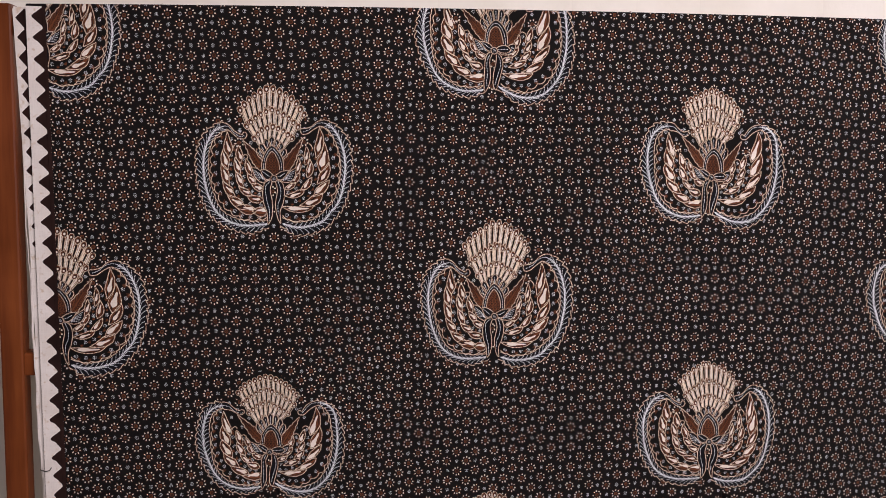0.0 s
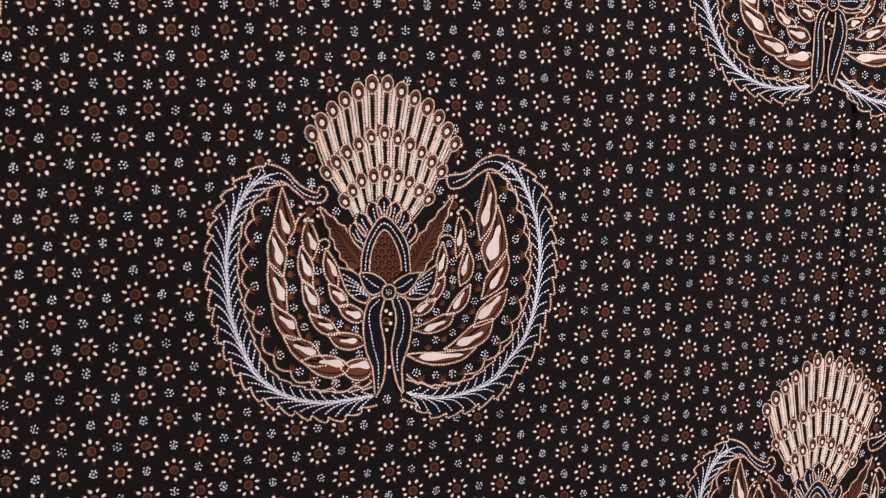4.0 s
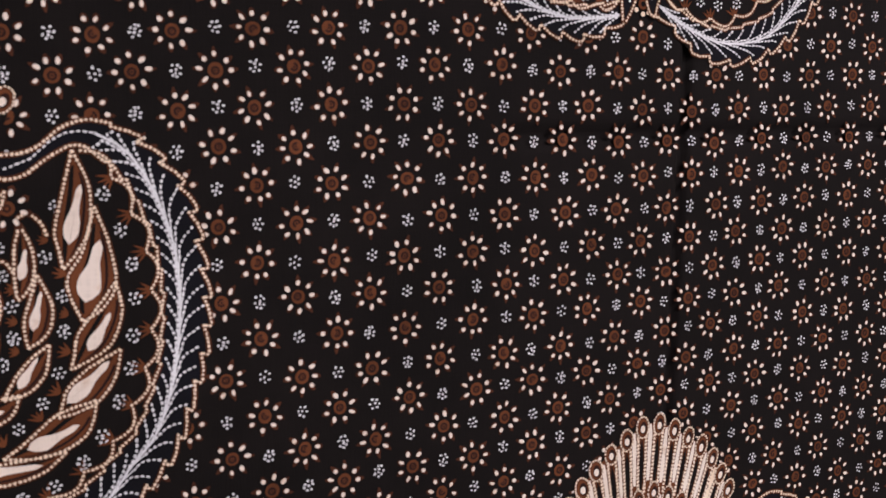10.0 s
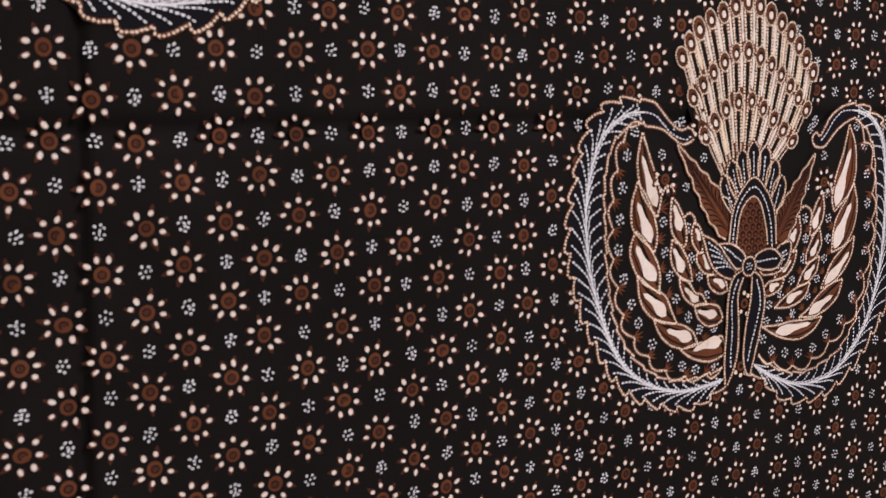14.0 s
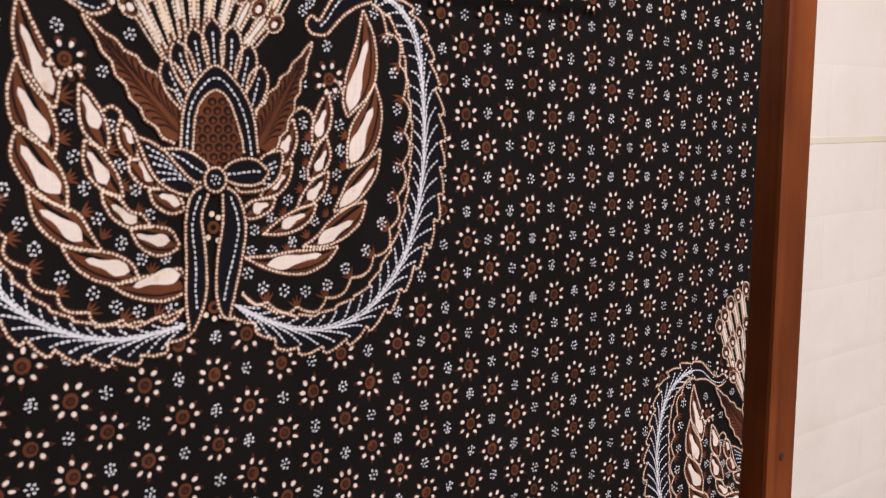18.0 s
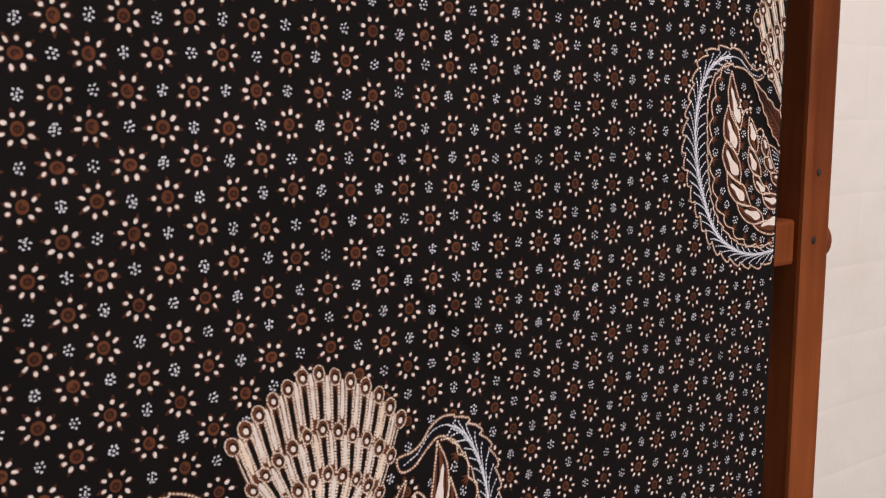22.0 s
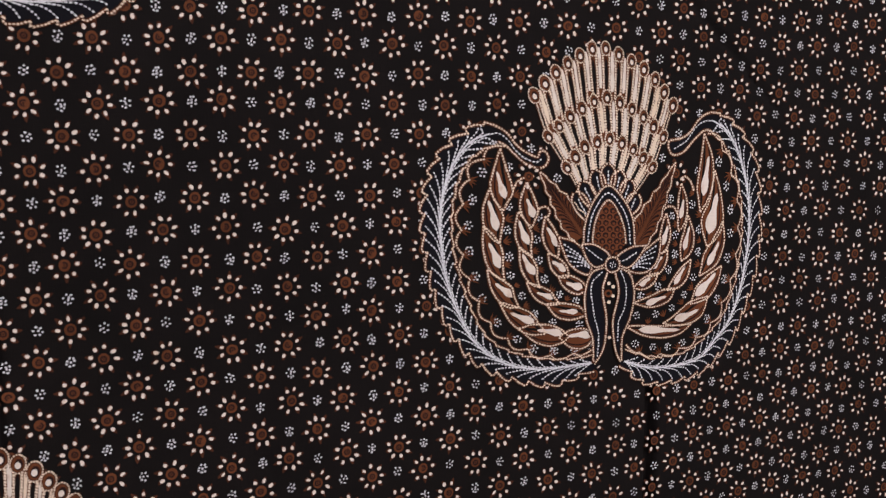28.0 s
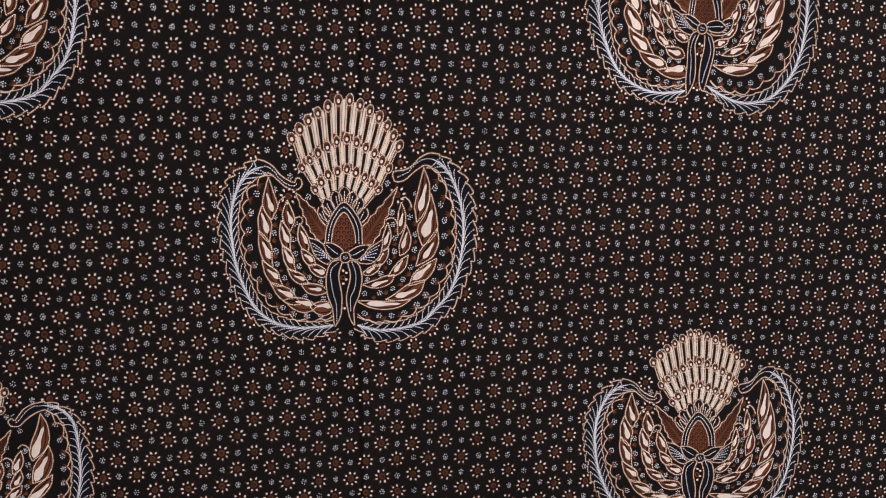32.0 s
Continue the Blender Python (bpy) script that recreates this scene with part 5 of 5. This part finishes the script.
WIDE_HAND = [(0, 0, 0.3, -0.6), (0, 1, 0.6, -3.1), (0, 2, -3.2, 8.9), (0, 3, 1.1, -2.9), (0, 4, -1.8, -2.2), (1, 0, 11.4, -5.1), (1, 1, 4.0, 4.0), (1, 2, -10.7, 4.8), (1, 3, -3.9, -2.1),
             (2, 0, -9.1, 2.9), (2, 1, 0.2, 9.2), (2, 2, -0.2, -1.3), (3, 0, -8.1, -0.7), (3, 1, 4.7, 3.9), (4, 0, 2.8, -2.0)]
ROUND_HAND = [(0, 0, 0.3, -2.4), (0, 1, 3.6, 2.6), (0, 2, 2.1, 9.6), (0, 3, -1.4, -2.0), (0, 4, -0.2, -0.1), (1, 0, 5.8, -3.8), (1, 1, 5.9, 1.3), (1, 2, -4.3, 3.9), (1, 3, -1.0, -0.6),
              (2, 0, 1.3, 1.9), (2, 1, -7.1, 4.9), (2, 2, -0.7, -2.3), (3, 0, -2.4, 2.8), (3, 1, 1.4, -1.1), (4, 0, 2.1, 0.1)]
DRAWN.append(redrawn(WIDE_HAND))
DRAWN.append([stretched(fan_b(), 37, 0.91)] + [f() for f in (left_wing_b, right_wing_b, left_border_b, right_border_b, body_b)])
DRAWN.append(redrawn(ROUND_HAND))
for hand, spots in ((0, ((-45.9, 47.8), (39.6, 50.3))), (1, ((-53.0, 43.0), (51.5, 38.3), (-31.8, 66.4)))):
    for n, spot in enumerate(spots):
        small_flower(DRAWN[hand][5], spot, 0, 8, 0.3 + n)
OUTLINES = [OUTLINE, OUTLINE_B, slanted(OUTLINE, WIDE_HAND), OUTLINE_B, slanted(OUTLINE, ROUND_HAND)]
GROUNDS = [ground(o) for o in OUTLINES]
WHOLE = [[k.mesh(n, RISE[n]) for k, (n, l) in zip(ks, LABELS)] for ks in DRAWN]
WHOLE_GROUND = [g.mesh("winged_motif") for g in GROUNDS]


def winged_motif(hand, x, z, wide=1.0, tall=1.0, planes=()):
    """One winged motif with its knot at x, z; planes cut it off where the cloth ends."""
    if planes:
        local = [(nx * wide, nz * tall, (d - nx * x - nz * z) * 1000) for nx, nz, d in planes]
        meshes = [k.clipped(local).mesh(n, RISE[n]) for k, (n, l) in zip(DRAWN[hand], LABELS)]
        base = GROUNDS[hand].clipped(local).mesh("winged_motif")
    else:
        meshes, base = WHOLE[hand], WHOLE_GROUND[hand]
    top = new("winged_motif", base)
    top.matrix_basis = pose(x, CLOTH_Y, z) @ Matrix.Diagonal((wide, 1, tall, 1))
    under(top, batik)
    tagged(top, "winged motif with a fanned tail, drawn in wax")
    for me, (n, l) in zip(meshes, LABELS):
        ob = new(n, me)
        ob.parent = top
        tagged(ob, l)
    return top


CUT_LEFT = (-1, -0.0140, 0.3171 - 0.0140 * 1.594)
CUT_RIGHT = (1, -0.0050, 0.9385 - 0.0050 - 0.0008)


def cut_top(x):
    """The line along the cloth's upper edge near x."""
    slope = 0.0235 - 0.021 * x
    return (-slope, 1, z_top(x) - slope * x - 0.0012)


MOTIFS = [
    (0, -0.0298, 1.3763, 1.0, 1.0, ()), (1, 0.2680, 1.5549, 1.02, 0.98, (cut_top(0.27),)), (1, 0.5909, 1.3846, 1.0, 1.0, ()), (4, 0.2772, 1.1871, 1.0, 1.0, ()),
    (3, -0.0365, 0.9969, 0.935, 0.925, ()), (2, 0.6083, 0.9921, 1.0, 1.0, ()), (0, -0.3096, 1.1852, 1.065, 1.0, (CUT_LEFT,)), (0, -0.3272, 1.5505, 0.96, 0.98, (CUT_LEFT, cut_top(-0.27))),
    (1, 0.9580, 1.1910, 1.04, 0.96, (CUT_RIGHT,)), (1, 0.9350, 1.5662, 0.92, 0.96, (CUT_RIGHT, cut_top(0.88))), (1, 0.9385, 0.7870, 1.06, 0.95, (CUT_RIGHT,)),
    (1, 0.2830, 0.8065, 1.0, 0.95, ()), (0, -0.3096, 0.8104, 1.0, 1.0, (CUT_LEFT,)), (0, -0.0361, 0.6285, 1.0, 0.95, ()), (1, 0.6120, 0.6330, 1.0, 0.95, ()),
]
for m in MOTIFS:
    winged_motif(*m)


# ---- hem with its row of teeth ----
def toothed_hem(edge, lean, slack, tips, valleys, solid, first, teeth, pitch, y, name):
    """An undyed strip with dark teeth; edge, tips, valleys and solid are x at the top, lean is how far they shift per metre down."""
    k = Ink()
    z1 = first
    z0 = first - teeth * pitch
    at = lambda x, z, s=1.0: (1000 * (x + lean * s * (1.594 - z)), 1000 * z)
    n = 24
    zs = [z0 + (z1 - z0) * i / n for i in range(n + 1)]
    for a, b in zip(zs, zs[1:]):
        k.poly([at(edge, a, slack), at(solid, a), at(solid, b), at(edge, b, slack)], HEM, 0)
        k.poly([at(valleys, a), at(solid, a), at(solid, b), at(valleys, b)], DEEP, 1)
    for i in range(teeth):
        z = first - (i + 1) * pitch + k.r.uniform(-0.0012, 0.0012)
        t, v, h = tips + k.r.uniform(-0.0012, 0.0010), valleys + 0.0005, pitch * k.r.uniform(0.97, 1.03)
        bow = k.r.uniform(-0.03, 0.05)
        k.poly([at(x, z + h * s) for x, s in ((v, 0.02), (v - 0.0020, 0.12), (v * 0.45 + t * 0.55, 0.33 + bow), (t + 0.0010, 0.47), (t, 0.55), (t + 0.0014, 0.62), (v * 0.5 + t * 0.5, 0.78), (v - 0.0016, 0.92), (v, 0.98))], DEEP, 1)
    ob = new(name, k.mesh(name))
    ob.matrix_basis = pose(0, y, 0)
    under(ob, batik)
    return tagged(ob, "undyed hem with a row of dark brown teeth")


toothed_hem(-0.3415, 0.0135, 0.75, -0.3340, -0.3218, -0.3167, 1.5930, 40, 0.0265, CLOTH_Y, "toothed_hem")
toothed_hem(-0.3583, 0.0390, 1.0, -0.3545, -0.3455, -0.3323, 1.5893, 13, 0.0243, CLOTH_Y + 0.0026, "toothed_hem")
for top, foot, out, wide, lift in ((1.262, 0.962, 0.0012, 0.0030, 0.0008), (1.395, 1.020, 0.0028, 0.0022, 0.0016)):
    bm = bmesh.new()
    rows = []
    for j in range(49):
        z = foot + (top - foot) * j / 48
        x = rear_left(z) - out * 0.6 + 0.0007 * math.sin(47 * z) + 0.0004 * math.sin(133 * z)
        w = wide * (0.75 + 0.25 * math.sin(19 * z)) * min(1.0, 6 * min(j, 48 - j) / 48 + 0.15)
        y = CLOTH_Y + 0.0026 - lift
        rows.append([bm.verts.new((x - w / 2, y + 0.0006, z)), bm.verts.new((x, y, z)), bm.verts.new((x + w / 2, y + 0.0004, z))])
    for a, b in zip(rows, rows[1:]):
        for n in range(2):
            bm.faces.new((a[n], a[n + 1], b[n + 1], b[n])).smooth = True
    under(part("frayed_edge", bm, M_HEM, None, "frayed cream selvedge curling out behind the hem"), batik)
bm = bmesh.new()
for p, q in (((-0.3405, 0.9815), (-0.3345, 0.9790)), ((-0.3345, 0.9790), (-0.3290, 0.9800)), ((-0.3290, 0.9800), (-0.3262, 0.9840))):
    a, b = Vector((p[0], CLOTH_Y - 0.002, p[1])), Vector((q[0], CLOTH_Y - 0.002, q[1]))
    d = b - a
    bmesh.ops.create_cone(bm, segments=6, radius1=0.0007, radius2=0.0006, depth=d.length * 1.1, matrix=Matrix.LocRotScale((a + b) / 2, d.to_track_quat("Z", "Y"), None))
under(part("loose_thread", bm, M_TWIG, None, "dark loose thread at the hem"), batik)


# ---- small flowers and dot clusters in a chequered grid ----
def flower_shape(seed):
    k = Ink()
    k.r = random.Random(seed)
    r = k.r.uniform
    k.poly(ellipse((0, 0), 2.75 * r(0.90, 1.06), 2.75 * r(0.93, 1.10), 14), EYE, 0)
    c, start = (r(-0.25, 0.25), r(-0.25, 0.25)), r(0, 6.28)
    arc = [Vector(c) + Vector((math.cos(start + 0.5 * n), math.sin(start + 0.5 * n))) * 1.25 for n in range(r(0, 1) < 0.4 and 10 or 14)]
    k.strip(arc, 0.78, DEEP, 1)
    k.poly(ellipse(c, 0.5, 0.5, 7), DEEP, 1)
    a0 = r(0, 0.8)
    for i in range(8):
        a = a0 + i * math.pi / 4 + r(-0.10, 0.10)
        d = Vector((math.cos(a), math.sin(a)))
        s = Vector((-d.y, d.x))
        r0, r1, wide = 3.95 + r(-0.25, 0.3), 7.9 + r(-0.7, 0.7), r(0.95, 1.2)
        bend = s * r(-0.45, 0.45)
        k.poly([d * r0, d * (r0 + 0.55) + s * wide * 0.9, d * (r0 + 1.6) + s * wide * 1.12, d * (r0 + 2.7) + s * wide * 0.85 + bend * 0.5, d * r1 + s * 0.25 + bend,
                d * r1 - s * 0.25 + bend, d * (r0 + 2.7) - s * wide * 0.85 + bend * 0.5, d * (r0 + 1.6) - s * wide * 1.12, d * (r0 + 0.55) - s * wide * 0.9], SEPIA, 0)
        e, turn = d * (r0 + 1.35 + r(-0.2, 0.45)) + s * r(-0.3, 0.3), a + r(-0.45, 0.45)
        k.poly(ellipse(e, 1.20 * r(0.78, 1.18), 0.88 * r(0.78, 1.12), 9, False, turn), PALE, 1)
    return k


def cluster_shape(seed):
    k = Ink()
    k.r = random.Random(seed)
    cluster(k, (0, 0), 0.95, 0)
    return k


BEND = [  # powers of across and up, millimetres
    (0, 0, 313.33, 1192.69), (0, 1, 0.14, 494.30), (0, 2, -25.32, 8.75), (0, 3, -1.03, 13.22), (0, 4, 44.73, -21.30), (0, 5, -15.57, 5.45),
    (1, 0, 619.19, 14.15), (1, 1, 5.90, 1.09), (1, 2, -7.80, -5.14), (1, 3, 7.88, 16.72), (1, 4, 36.96, -19.31),
    (2, 0, -11.65, -13.45), (2, 1, -34.66, 16.67), (2, 2, -4.51, -2.88), (2, 3, 19.63, -28.77),
    (3, 0, 35.13, -18.49), (3, 1, 0.11, -4.34), (3, 2, -33.80, 23.58),
    (4, 0, 19.02, 4.70), (4, 1, 25.01, -9.63),
    (5, 0, -20.01, 5.93),
]
PULLS = [  # where the hand strayed from the ruled grid: across, up, and how far, millimetres
    (0.42, -0.60, 5.7, -4.1), (-0.38, -0.00, -6.8, -2.8), (1.06, -0.10, -6.2, 2.4), (0.66, -0.20, 4.1, -5.8),
    (0.58, 0.40, 8.6, -2.1), (-0.06, -0.20, -2.1, -0.2), (0.74, -0.80, -8.6, 11.7), (0.10, -0.60, 1.8, -5.4),
    (-0.22, 0.70, 0.6, 4.0), (0.50, -0.50, 8.6, -2.7), (-0.14, 0.50, 1.7, -1.1), (0.18, 0.20, 2.3, -1.0),
    (0.26, -0.40, 2.5, -4.1), (-0.22, -0.20, -1.9, -2.7), (-0.38, -0.40, 2.9, -3.3), (-0.06, -0.50, 0.5, -3.6),
    (1.06, 0.10, -6.1, 2.5), (-0.46, 0.20, -2.6, -0.3), (1.06, -0.20, -5.5, 3.0), (-0.06, 0.20, -1.8, 0.7),
    (-0.46, 0.60, -2.2, -0.9), (0.58, 0.80, 2.6, 2.6), (-0.54, -0.30, -2.4, -0.7), (-0.54, -0.00, 1.0, -1.2),
    (0.50, 0.30, -0.5, 1.5), (0.50, -0.10, 0.4, -0.8), (-0.30, 0.30, 1.0, -0.2), (0.74, -0.70, -1.0, 0.3),
    (0.58, 0.50, 0.9, -0.9), (0.18, -0.10, -0.4, 0.2), (0.74, -0.10, -0.3, 0.6), (0.42, -0.30, 0.8, 0.6),
    (-0.22, 0.10, -0.9, 0.2), (-0.38, 0.60, -0.6, 0.2), (0.82, 0.40, -0.3, 0.4), (-0.30, -0.20, 0.4, -0.2),
    (-0.14, -0.40, -0.3, 0.6), (0.02, -0.40, 0.4, -0.3),
]
WAVES = [  # the stamp's own unevenness: waves across and up, millimetres
    (1, 0, 0.38, 1.23, 0.52, -0.09),
    (0, 1, 0.12, 0.34, 0.17, 0.03),
    (1, 1, -0.05, -0.41, 0.45, 0.42),
    (1, -1, 0.39, 0.84, 0.34, -0.73),
    (2, 0, 0.2, 0.08, 0.16, -0.36),
    (0, 2, -0.06, 0.23, -0.15, -0.14),
    (2, 1, -0.17, 0.02, -0.22, 0.02),
    (2, -1, 0.82, -0.44, -0.21, 0.22),
    (1, 2, 0.21, -0, -0.11, -0.06),
    (1, -2, -0.01, -0.19, -0.16, -0.22),
    (3, 0, -0.41, -0.31, 0.16, 0.06),
    (3, 1, 0.3, -0.03, 0.03, -0.15),
    (3, -1, -0.2, -0.15, -0.09, -0.11),
    (2, 2, -0.22, 0.12, -0.02, 0.17),
    (2, -2, -0.04, -0.18, -0.11, 0.1),
]


def grid_point(i, j):
    """Where the cell i, j of the hand-stamped grid lies."""
    x = z = 0.0
    u, v = (i - 30) / 45, (max(j, -46) + 20) / 35
    z = 14.17 * min(0, j + 46)
    for p, q, dx, dz in BEND:
        x, z = x + dx * u ** p * v ** q, z + dz * u ** p * v ** q
    for across, up, dx, dz in PULLS:
        near = math.exp(-((u - across) ** 2 + (0.7778 * (v - up)) ** 2) / 0.0256)
        x, z = x + dx * near, z + dz * near
    a, b = 2 * math.pi * i / 44, 2 * math.pi * j / 26
    for p, q, xs, xc, zs, zc in WAVES:
        s, c = math.sin(p * a + q * b), math.cos(p * a + q * b)
        x, z = x + xs * s + xc * c, z + zs * s + zc * c
    return x * 0.001, z * 0.001


FLOWERS = [flower_shape(s) for s in range(20)]
CLUSTERS = [cluster_shape(50 + s) for s in range(16)]
FLOWER_MESHES = [k.mesh("flower_print", 0.00012, 0.00006) for k in FLOWERS]
CLUSTER_MESHES = [k.mesh("dot_print", 0.00012, 0.00006) for k in CLUSTERS]
INSIDE = [[Vector(p) for p in o] for o in OUTLINES]


def in_motif(x, z, shrink=0.93):
    for hand, mx, mz, wide, tall, _ in MOTIFS:
        px, pz = (x - mx) * 1000 / wide / shrink, (z - mz) * 1000 / tall / shrink
        if abs(px) > 125 or abs(pz) > 140:
            continue
        odd = False
        for a, b in zip(INSIDE[hand], INSIDE[hand][1:] + INSIDE[hand][:1]):
            if (a.y > pz) != (b.y > pz) and px < (b.x - a.x) * (pz - a.y) / (b.y - a.y) + a.x:
                odd = not odd
        if odd:
            return True
    return False


rest_flowers, rest_clusters = Ink(), Ink()
dice = random.Random(3)
count = [0, 0]
for j in range(-66, 15):
    for i in range(-24, 80):
        x, z = grid_point(i, j)
        x, z = x + dice.gauss(0, 0.0005), z + dice.gauss(0, 0.0005)
        turn, pick = dice.uniform(-0.2, 0.2), dice.randrange(1000)
        if not (hem_end(z) - 0.005 < x < x_right(z) + 0.005 and Z_FOOT + 0.01 < z < z_top(x) + 0.005) or in_motif(x, z):
            continue
        kind = (i + j) % 2
        shape = (CLUSTERS if kind else FLOWERS)[pick % (16 if kind else 20)]
        near = -0.02 < x < 0.74 and 1.262 < z < 1.497
        reach = 0.0086
        whole = hem_end(z) + reach < x < x_right(z) - reach and z < z_top(x) - reach
        if near and count[kind] < 300 and whole:
            count[kind] += 1
            ob = new("dot_print" if kind else "flower_print", (CLUSTER_MESHES[pick % 16] if kind else FLOWER_MESHES[pick % 20]))
            ob.matrix_basis = pose(x, CLOTH_Y, z, 0, math.degrees(turn), 0)
            under(ob, batik)
            continue
        k = rest_clusters if kind else rest_flowers
        if not whole:
            moved = shape.clipped([(-1, 0, (x - hem_end(z)) * 1000 - 0.8), (1, -0.014, (x_right(z) - x) * 1000 - 0.8), (-0.012, 1, (z_top(x) - z) * 1000 - 1.0)])
        else:
            moved = shape
        n, c, s = len(k.v), math.cos(turn), math.sin(turn)
        k.v += [(x * 1000 + a * c - b * s, z * 1000 + a * s + b * c, l) for a, b, l in moved.v]
        k.f += [tuple(q + n for q in f) for f in moved.f]
        k.m += moved.m
for name, k, label in (("flower_field", rest_flowers, "rows of small eight-petalled flowers"), ("dot_field", rest_clusters, "rows of small pale dot clusters")):
    ob = new(name, k.mesh(name, 0.00012, 0.00006))
    ob.matrix_basis = pose(0, CLOTH_Y, 0)
    under(ob, batik)
    tagged(ob, label, kind="stuff")


# ---- foam bricks of the wall ----
BRICK_H, JOINT, BRICK_W = 0.0820, 0.0016, 0.2185


def brick_mesh(wide):
    bm = bmesh.new()
    hw, hh, r, deep = (wide - JOINT) / 2, (BRICK_H - JOINT) / 2, 0.010, 0.0007
    ring = lambda inset, y: [bm.verts.new((sx * (hw - inset), y, sz * (hh - inset))) for sx, sz in ((-1, -1), (1, -1), (1, 1), (-1, 1))]
    a, b, c = ring(0.0, 0.0), ring(r * 0.3, -deep * 0.7), ring(r, -deep)
    for p, q in ((a, b), (b, c)):
        for n in range(4):
            bm.faces.new((p[n], p[(n + 1) % 4], q[(n + 1) % 4], q[n])).smooth = True
    bm.faces.new(c)
    me = bpy.data.meshes.new("brick")
    bm.to_mesh(me)
    bm.free()
    me.materials.append(M_BRICK)
    return me


WIDE, HALF = brick_mesh(BRICK_W), brick_mesh(BRICK_W / 2)
far = ([], [])
Z0 = 1.3785
for row in range(-17, 16):
    z = Z0 + (row + 0.5) * BRICK_H
    x = -2.09 + (BRICK_W / 2 if row % 2 else 0.0) + 0.02
    n = 0
    while x < 3.28:
        split = row == 3 and (abs(x - 0.366) < 0.12 or abs(x + 0.30) < 0.12)
        for me, wide in (((HALF, BRICK_W / 2),) * 2 if split else ((WIDE, BRICK_W),)):
            cx = x + wide / 2
            x += wide
            if cx + wide / 2 > 3.29 or z + BRICK_H / 2 > 2.69 or z - BRICK_H / 2 < 0:
                continue
            if -0.7 < cx < 2.1 and 0.75 < z < 1.95:
                ob = new("brick", me)
                ob.matrix_basis = pose(cx, WALL_Y + 0.004, z)
                ob.parent = wall_north
            else:
                base = len(far[0])
                far[0].extend([(v.co.x + cx, v.co.y + WALL_Y + 0.004, v.co.z + z) for v in me.vertices])
                far[1].extend([tuple(q + base for q in p.vertices) for p in me.polygons])
me = bpy.data.meshes.new("bricks")
me.from_pydata(far[0], [], far[1])
me.materials.append(M_BRICK)
ob = new("bricks", me)
ob.parent = wall_north
tagged(ob, "white foam bricks in running bond", kind="stuff")
bm = box(bmesh.new(), 0.9, 3.2, WALL_Y + 0.0027, WALL_Y + 0.0045, Z0 - 0.0032, Z0 + 0.0032)
ob = mesh_object("seam_tape", bm, M_SEAM, wall_north, "yellowed glue line along a seam")
